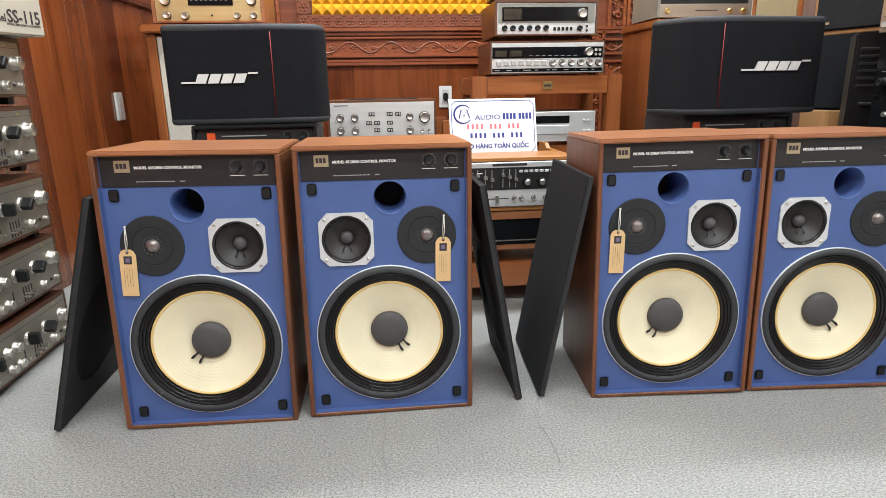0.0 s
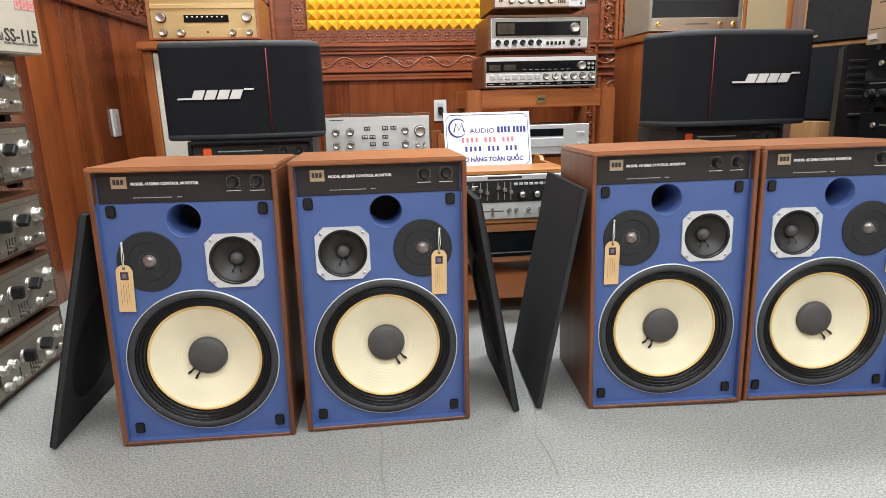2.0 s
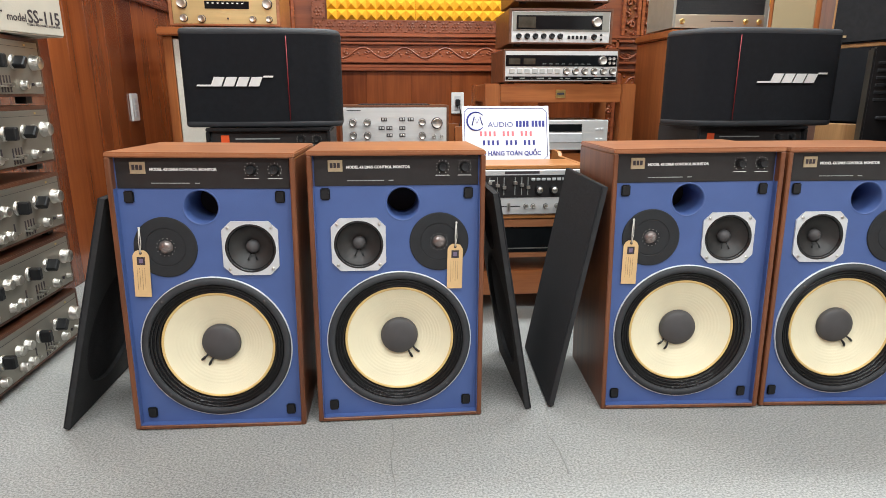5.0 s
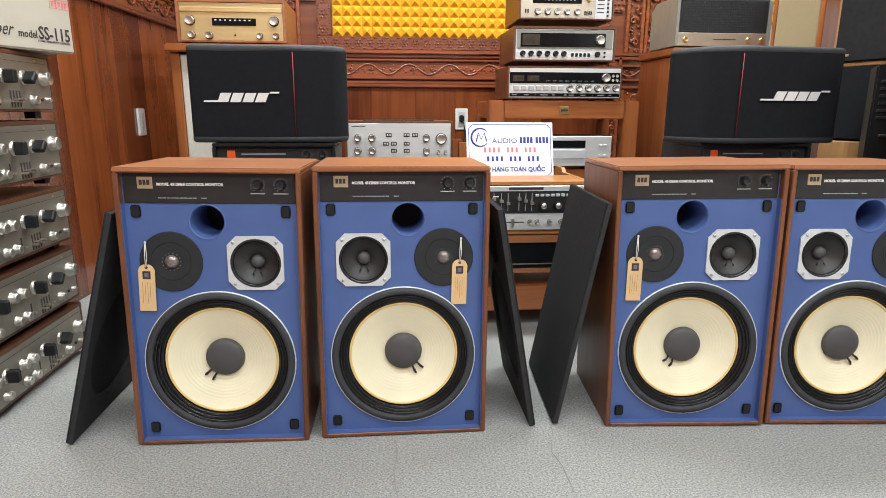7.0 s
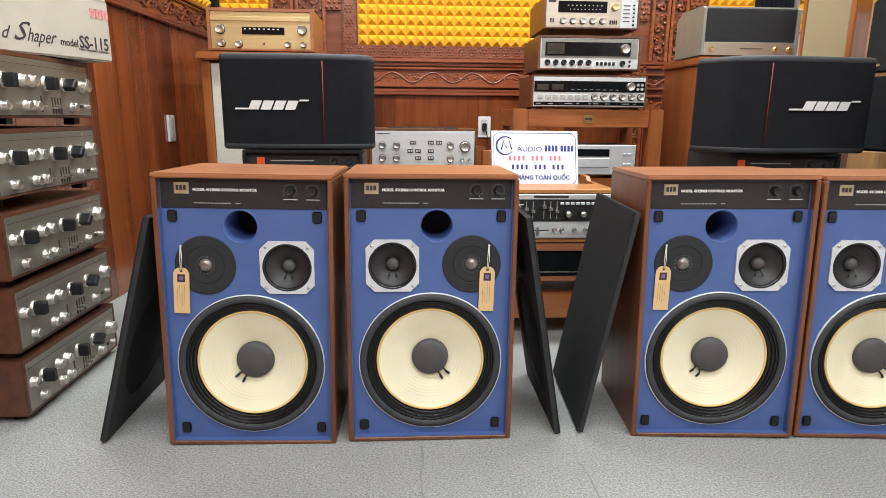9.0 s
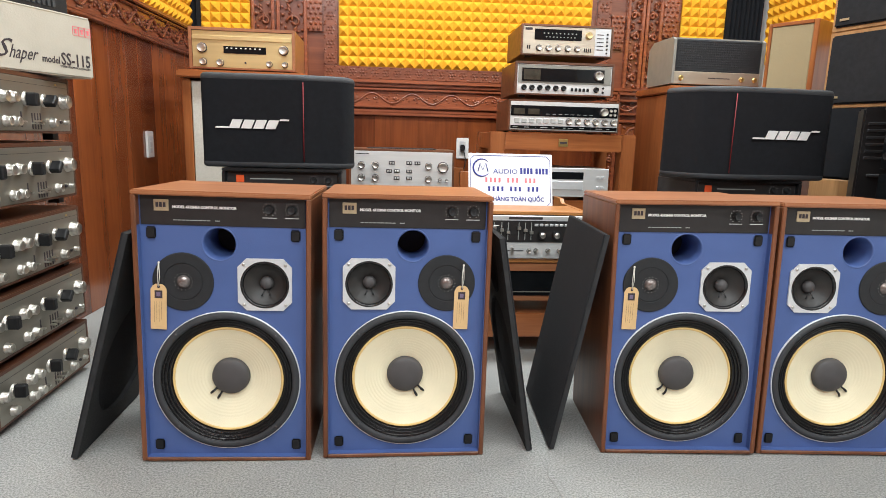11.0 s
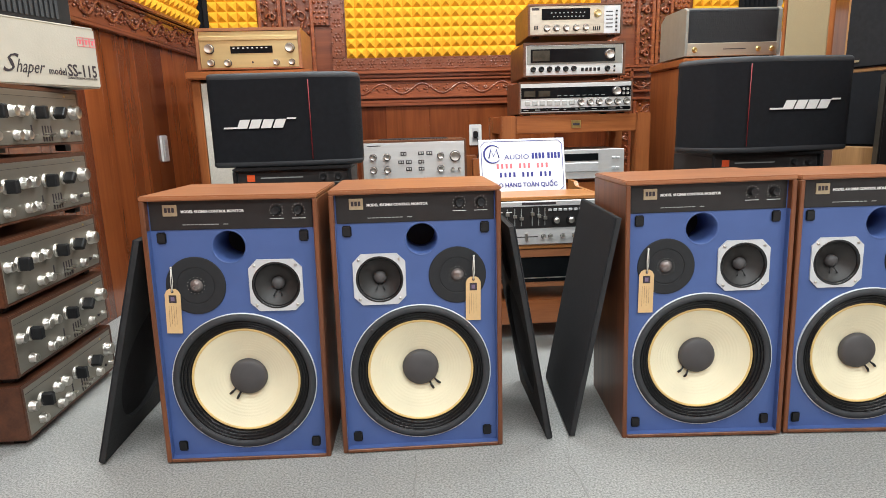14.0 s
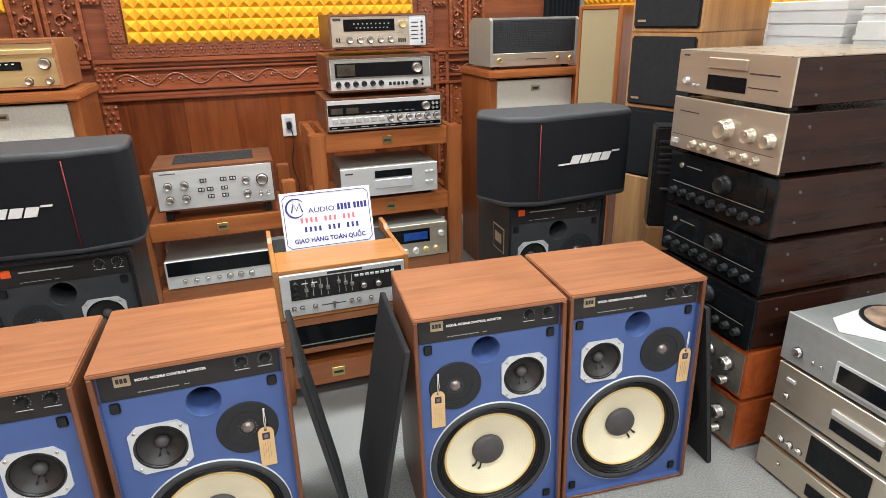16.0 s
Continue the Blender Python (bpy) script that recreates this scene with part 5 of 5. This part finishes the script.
# tall tan-grilled column
tc_ = thing("column_speaker", "tall wooden column loudspeaker with tan woven grille", "loudspeaker", pose(1.684, 2.600, 0, 0, 0, -58))
CW, CD = 0.205, 0.185
part("side", box(B(), 0, 0.014, 0, CD, 0, 1.25, 0.003), RACKWOOD_V, tc_)
part("side", box(B(), CW - 0.022, CW, 0, CD, 0, 1.25, 0.003), RACKWOOD_V, tc_)
part("top", box(B(), 0.0145, CW - 0.0225, 0, CD, 1.234, 1.25, 0.002), RACKWOOD, tc_)
part("bottom", box(B(), 0.0145, CW - 0.0225, 0, CD, 0.0, 0.05, 0.002), RACKWOOD, tc_)
part("grille", box(B(), 0.015, CW - 0.023, 0.004, 0.03, 0.051, 1.233, 0.002), GRILLTAN, tc_, "tan woven grille cloth")
part("back_board", box(B(), 0.015, CW - 0.023, CD - 0.03, CD - 0.01, 0.051, 1.233), CARVED_D, tc_)


# two pale-wood speakers stacked on dark boxes
def box_speaker(label, at, w, d, h):
    th = thing("box_speaker", label, "loudspeaker", at, "stacked pale-wood loudspeakers")
    bm = shell(B(), 0, w, 0, h, 0, d, 0.018, None, 0.002)
    part("case", bm, TANWOOD, th)
    part("grille", box(B(), 0.012, w - 0.012, -0.010, 0.02, 0.014, h - 0.014, 0.006, 2), SPEAKERCLOTH, th)
    part("badge", box(B(), 0.035, 0.07, -0.0135, -0.011, 0.035, 0.043), BADGE, th)
    return th


box_speaker("pale wood box loudspeaker with dark cloth, lower of a stack", pose(1.683, 2.204, 0.872, 0, 0, -74), 0.30, 0.40, 0.277)
box_speaker("pale wood box loudspeaker with dark cloth, top of a stack", pose(1.681, 2.200, 1.1495, 0, 0, -74), 0.30, 0.40, 0.277)
ds = solo("dark_speaker", box(B(), 0, 0.30, 0, 0.38, 0.61, 0.871, 0.008, 2), CLOTH, "black cloth-covered box loudspeaker in a stack", "loudspeaker")
ds.matrix_basis = pose(1.665, 2.190, 0, 0, 0, -70)
bx = thing("storage_box", "pale wooden box supporting dark loudspeakers", "box", pose(1.665, 2.190, 0, 0, 0, -70))
part("body", box(B(), 0, 0.30, 0, 0.38, 0, 0.6095, 0.004), TANWOOD, bx)
pa = thing("power_amplifier", "black upright power amplifier with vent slots", "amplifier", pose(1.560, 1.835, 0.50, 0, 0, -30))
part("body", box(B(), 0, 0.085, 0, 0.10, 0, 0.355, 0.006, 2), BLACK, pa)
for q in range(6):
    part("vent_slot", box(B(), 0.016, 0.068, -0.003, 0.002, 0.19 + q * 0.022, 0.201 + q * 0.022, 0.002), BLACK_M, pa)
part("handle", box(B(), 0.03, 0.07, -0.012, 0.001, 0.135, 0.145, 0.003), CHARCOAL, pa)
pd = solo("amplifier_pedestal", box(B(), 0, 0.085, 0, 0.10, 0, 0.4995, 0.004), TANWOOD, "pale wood pedestal under a black amplifier", "pedestal")
pd.matrix_basis = pose(1.560, 1.835, 0, 0, 0, -30)

# ---- rack of matching amplifiers along the side wall ----
AY = 1.357
AW = 0.452
for n, (z0, hh) in enumerate(((0.0, 0.156), (0.158, 0.170), (0.330, 0.170), (0.513, 0.170), (0.688, 0.166))):
    am = device("integrated_amplifier", "steel-faced amplifier in a walnut case, one of a stack", pose(-0.873 + 0.001 * n, AY, z0, 0, 0, 90.6), AW, 0.26, hh, STACKWOOD, STEELFACE, "amplifier", "stacked amplifiers", feet=0.018, wall=0.010)
    zt, zb = hh - 0.062, 0.047
    bars(am, [(0.012, AW - 0.012, hh - 0.026, hh - 0.0252)], INK)
    knob(am, 0.407, zt, 0.0175, KNOBMETAL, 0.020)
    for kx in (0.318, 0.234, 0.072):
        knob(am, kx, zt - 0.002, 0.0155, KNOBMETAL, 0.006)
        lv = part("lever", box(B(), -0.0085, 0.0085, -0.030, -0.002, -0.016, 0.016, 0.003), BLACK, am)
        lv.matrix_basis = pose(kx, 0, zt - 0.002, 0, 40 if kx > 0.3 else 0, 0)
    knob(am, 0.173, zt, 0.0125, KNOBMETAL, 0.016)
    knob(am, 0.136, zt, 0.0125, KNOBMETAL, 0.016)
    knob(am, 0.028, zt, 0.0115, KNOBMETAL, 0.016)
    for kx in (0.345, 0.179, 0.142, 0.06):
        knob(am, kx, zb, 0.011, KNOBMETAL, 0.015)
    knob(am, 0.414, zb + 0.002, 0.006, KNOBMETAL, 0.012)
    knob(am, 0.390, zb + 0.002, 0.004, INK, 0.004, 0, False)
    for q in range(4):
        plate("slot", am, 0.252 + q * 0.0125, 0.257 + q * 0.0125, zb - 0.018, zb + 0.022, INK, 0, 0.0006)
        plate("lever_switch", am, 0.2505 + q * 0.0125, 0.2585 + q * 0.0125, zb - 0.006 + 0.006 * (q % 2), zb - 0.002 + 0.006 * (q % 2), KNOBMETAL, 0, 0.014)
    plate("slot", am, 0.205, 0.210, zb - 0.014, zb + 0.024, INK, 0, 0.0006)
    plate("lever_switch", am, 0.203, 0.212, zb - 0.002, zb + 0.002, KNOBMETAL, 0, 0.012)
    bars(am, [(0.375, 0.383, hh - 0.022, hh - 0.017)], BRASS)

# carton on top of the stack, and a black unit over it
ct = thing("carton", "worn white cardboard carton with black print", "box", pose(-1.0169, 1.2891, 0.858, 0, 0, 67))
part("body", box(B(), 0, 0.557, 0, 0.135, 0, 0.158, 0.004, 2), CARTON, ct)
part("lid_flap", box(B(), 0.004, 0.553, 0.002, 0.133, 0.1575, 0.1615, 0.001), CARTON, ct, "bent top flap")
part("tape", box(B(), 0.5565, 0.5578, 0.045, 0.09, 0.02, 0.155), KRAFT, ct)
lettering("model", 0.026, INK, ct, 0.403, -0.0008, 0.030, 0, 0.049, bold=0.0003)
lettering("SS-115", 0.044, INK, ct, 0.457, -0.0008, 0.029, 0, 0.089, bold=0.0008)
lettering("STEREO FREQUENCY EQUALIZER", 0.0075, INK, ct, 0.453, -0.0008, 0.0215, 0, 0.092)
lettering("d", 0.042, INK, ct, 0.256, -0.0008, 0.031, 0.5, 0.022)
lettering("S", 0.064, INK, ct, 0.284, -0.0008, 0.030, 0.5, 0.044)
lettering("haper", 0.046, INK, ct, 0.316, -0.0008, 0.030, 0.5, 0.077)
bm = B()
for q in range(3):
    x = 0.498 + q * 0.019
    for a in ((x, x + 0.0175, 0.109, 0.1102), (x, x + 0.0175, 0.1318, 0.133), (x, x + 0.0012, 0.1102, 0.1318), (x + 0.0163, x + 0.0175, 0.1102, 0.1318), (x + 0.006, x + 0.0115, 0.115, 0.127), (x + 0.004, x + 0.0135, 0.124, 0.127)):
        box(bm, a[0], a[1], -0.001, 0.0004, a[2], a[3])
part("care_marks", bm, REDINK, ct)
bu = device("power_unit", "black unit with ventilation slats on the carton", pose(-1.035, 1.423, 1.0205, 0, 0, 65), 0.42, 0.125, 0.085, BLACK_M, BLACK, "amplifier", wall=0, feet=0.006)
bm = B()
for q in range(26):
    box(bm, 0.02 + q * 0.0142, 0.028 + q * 0.0142, -0.003, 0.001, 0.02, 0.07)
part("vent_slats", bm, CHARCOAL, bu)

# ---- tower of gear facing the aisle ----
TX, TY = 1.458, 1.635
SCREW = meshed("screw", lathe(B(), [(0.0045, 0), (0.004, -0.002), (0, -0.0028)], 0, 0, 12), CAP)


def tower(name, label, z0, z1, case, face, category, dx=0.0, w=0.41, d=0.52, wall=0.0, dy=0.0):
    th = device(name, label, pose(TX + dx, TY + dy, z0, 0, 0, -91), w, d, z1 - z0, case, face, category, "tower of hi-fi units", feet=0.012, wall=wall)
    if case is ROSEWOOD:
        for sy, k in ((0.075, 0.3), (0.075, 0.78), (0.40, 0.3), (0.40, 0.78)):
            sc = placed("screw", SCREW, th, w - 0.002, sy, (z1 - z0) * k)
            sc.rotation_euler = (0, 0, math.pi / 2)
    return th


td = tower("disc_player", "champagne disc player on top of a tower of amplifiers", 0.988, 1.114, ROSEWOOD, CHAMPAGNE, "disc player")
part("lid", box(B(), 0.0, 0.41, 0.0, 0.52, 0.1245, 0.1285, 0.001), LID, td)
plate("drawer", td, 0.128, 0.268, 0.085, 0.113, CHAMPAGNE, 0, 0.006, "", 0.002)
plate("display", td, 0.128, 0.268, 0.030, 0.068, GLASS)
knob(td, 0.045, 0.045, 0.008, BRIGHT, 0.01)
bars(td, [(0.02, 0.045, 0.112, 0.116), (0.275, 0.37, 0.078, 0.082), (0.275, 0.37, 0.045, 0.048)], INK)
buttons(td, [0.075, 0.092], 0.036, 0.008, 0.006, BRIGHT)
ta = tower("amplifier", "champagne amplifier with a large volume knob in a tower", 0.826, 0.986, ROSEWOOD, CHAMPAGNE, "amplifier")
knob(ta, 0.226, 0.096, 0.024, CHAMPAGNE, 0.03)
knob(ta, 0.310, 0.092, 0.0165, CHAMPAGNE, 0.024)
knob(ta, 0.374, 0.089, 0.0165, CHAMPAGNE, 0.024)
for q in range(6):
    knob(ta, 0.105 + q * 0.041 + (0.03 if q > 2 else 0), 0.034, 0.010, CHAMPAGNE, 0.016)
bars(ta, [(0.03, 0.11, 0.12, 0.123), (0.01, 0.39, 0.052, 0.0535)], INK)
plate("power_button", ta, 0.012, 0.036, 0.026, 0.040, BRIGHT, 0, 0.005)
for z0, z1 in ((0.656, 0.824), (0.496, 0.654), (0.332, 0.494)):
    tb = tower("amplifier", "glossy black amplifier with rosewood sides in a tower", z0, z1, ROSEWOOD, GLASS, "amplifier", 0.012, wall=0)
    h = z1 - z0
    knob(tb, 0.235, h * 0.68, 0.022, BLACK, 0.026)
    knob(tb, 0.055, h * 0.78, 0.007, CHROME, 0.006)
    for q in range(9):
        knob(tb, 0.035 + q * 0.041, h * 0.30, 0.0105, BLACK, 0.018)
    plate("flap", tb, 0.27, 0.38, h * 0.52, h * 0.85, GLASS, 0, 0.002)
    bars(tb, [(0.02, 0.38, h * 0.46, h * 0.47)], GREYMETAL)
    bars(tb, [(0.075, 0.14, h * 0.78, h * 0.795)], GREYMETAL)
for z0, z1 in ((0.170, 0.330), (0.0, 0.168)):
    to = tower("amplifier", "silver amplifier in a glossy orange wood case near the floor", z0, z1, ORANGEWOOD, STEELFACE, "amplifier", 0.02, w=0.41, wall=0.010)
    h = z1 - z0
    for kx, kz, r in ((0.19, 0.70, 0.019), (0.27, 0.66, 0.019), (0.345, 0.62, 0.019), (0.16, 0.34, 0.0125), (0.22, 0.32, 0.0125), (0.28, 0.30, 0.0125), (0.345, 0.28, 0.0125), (0.06, 0.68, 0.016), (0.08, 0.32, 0.0125)):
        knob(to, kx, h * kz, r, CHROME, 0.028)

# ---- nearer stack by the aisle ----
NX, NY = 1.505, 1.16


def near_unit(name, label, z0, z1, case, face, category, dx=0.0, dy=0.0, w=0.43):
    return device(name, label, pose(NX + dx, NY + dy, z0, 0, 0, -90), w, 0.36, z1 - z0, case, face, category, "aisle stack", feet=0.010, wall=0.0)


n1 = near_unit("disc_player", "gold-faced player with a wooden cheek at the floor", 0.0, 0.093, TANWOOD, CHAMPAGNE, "disc player", -0.004, 0.005)
plate("display", n1, 0.16, 0.31, 0.030, 0.065, GLASS)
knob(n1, 0.07, 0.055, 0.005, CHROME)
n2 = near_unit("cassette_deck", "silver cassette deck with a dark window", 0.095, 0.210, GREYMETAL, CHAMPAGNE, "cassette deck")
plate("window", n2, 0.135, 0.30, 0.022, 0.105, GLASS)
for q in range(3):
    knob(n2, 0.055 + q * 0.028, 0.035, 0.009, CHROME, 0.012)
knob(n2, 0.34, 0.05, 0.012, CHROME)
n3 = near_unit("disc_player", "champagne disc player with a thin drawer", 0.212, 0.345, GREYMETAL, CHAMPAGNE, "disc player", 0.004)
plate("drawer", n3, 0.17, 0.30, 0.078, 0.092, SILVER, 0, 0.005)
plate("display", n3, 0.17, 0.30, 0.035, 0.065, GLASS)
knob(n3, 0.04, 0.045, 0.008, CHROME)
buttons(n3, [0.045], 0.095, 0.026, 0.010, SILVER)
n4 = near_unit("disc_player", "silver disc player topped with a loose disc and paper", 0.347, 0.490, GREYSILVER, GREYSILVER, "disc player")
plate("window_frame", n4, 0.155, 0.36, 0.025, 0.085, BRIGHT, 0, 0.004)
plate("display", n4, 0.165, 0.35, 0.033, 0.078, GLASS, -0.004)
knob(n4, 0.05, 0.05, 0.012, CHROME, 0.012)
knob(n4, 0.095, 0.045, 0.004, CHROME, 0.006)
knob(n4, 0.118, 0.045, 0.004, CHROME, 0.006)
bm = B()
prism(bm, [(1.525, 1.035), (1.57, 1.09), (1.69, 1.105), (1.83, 0.995), (1.77, 0.855), (1.63, 0.895)], 0.4905, 0.493)
solo("paper_sheet", bm, WHITE, "crumpled white paper on a disc player", "paper")
lp = thing("disc", "loose disc with a yellow and violet label", "disc", pose(1.705, 1.02, 0.497))
part("rim", prism(B(), [(0.085 * math.cos(q * math.pi / 16), 0.085 * math.sin(q * math.pi / 16)) for q in range(32)], -0.003, 0.0), BLACK, lp)
part("disc_label", prism(B(), [(0.075 * math.cos(q * math.pi / 16), 0.075 * math.sin(q * math.pi / 16)) for q in range(32)], 0.0, 0.001), mat("disc_print", (0.32, 0.22, 0.16), 0.3, 0, 0.8, 18), lp)

# ---- white boxes on a shelf by the far wall ----
sh = thing("wall_shelf", "white metal shelf with pale boxes", "shelf", pose(1.98, 0.85, 0))
part("board", box(B(), 0, 0.30, 0, 1.1, 1.06, 1.08), WHITEPLASTIC, sh)
for ly in (0.0, 1.07):
    for lx in (0.0, 0.27):
        part("upright", box(B(), lx, lx + 0.03, ly, ly + 0.03, 0, 1.06), WHITEPLASTIC, sh)
random.seed(11)
for n, (y0, hh, m) in enumerate(((0.90, 0.07, CARD), (0.90, 0.06, CARD), (1.24, 0.08, CARD), (1.24, 0.05, CARD), (1.58, 0.09, CARD), (1.58, 0.07, CARD))):
    z0 = 1.0805 + (0.0905 if n % 2 else 0)
    pb = thing("flat_carton", "white flat cardboard carton on a shelf", "box", pose(2.0, y0, z0, 0, 0, random.uniform(-3, 3)), "white cartons")
    part("body", box(B(), 0, 0.24, 0, 0.29, 0, hh + (0.02 if n % 2 == 0 and hh < 0.09 else 0), 0.003), m, pb)
    part("lid_edge", box(B(), -0.002, 0.242, -0.002, 0.292, hh * 0.6, hh * 0.75), BLUELCD if n == 1 else m, pb)
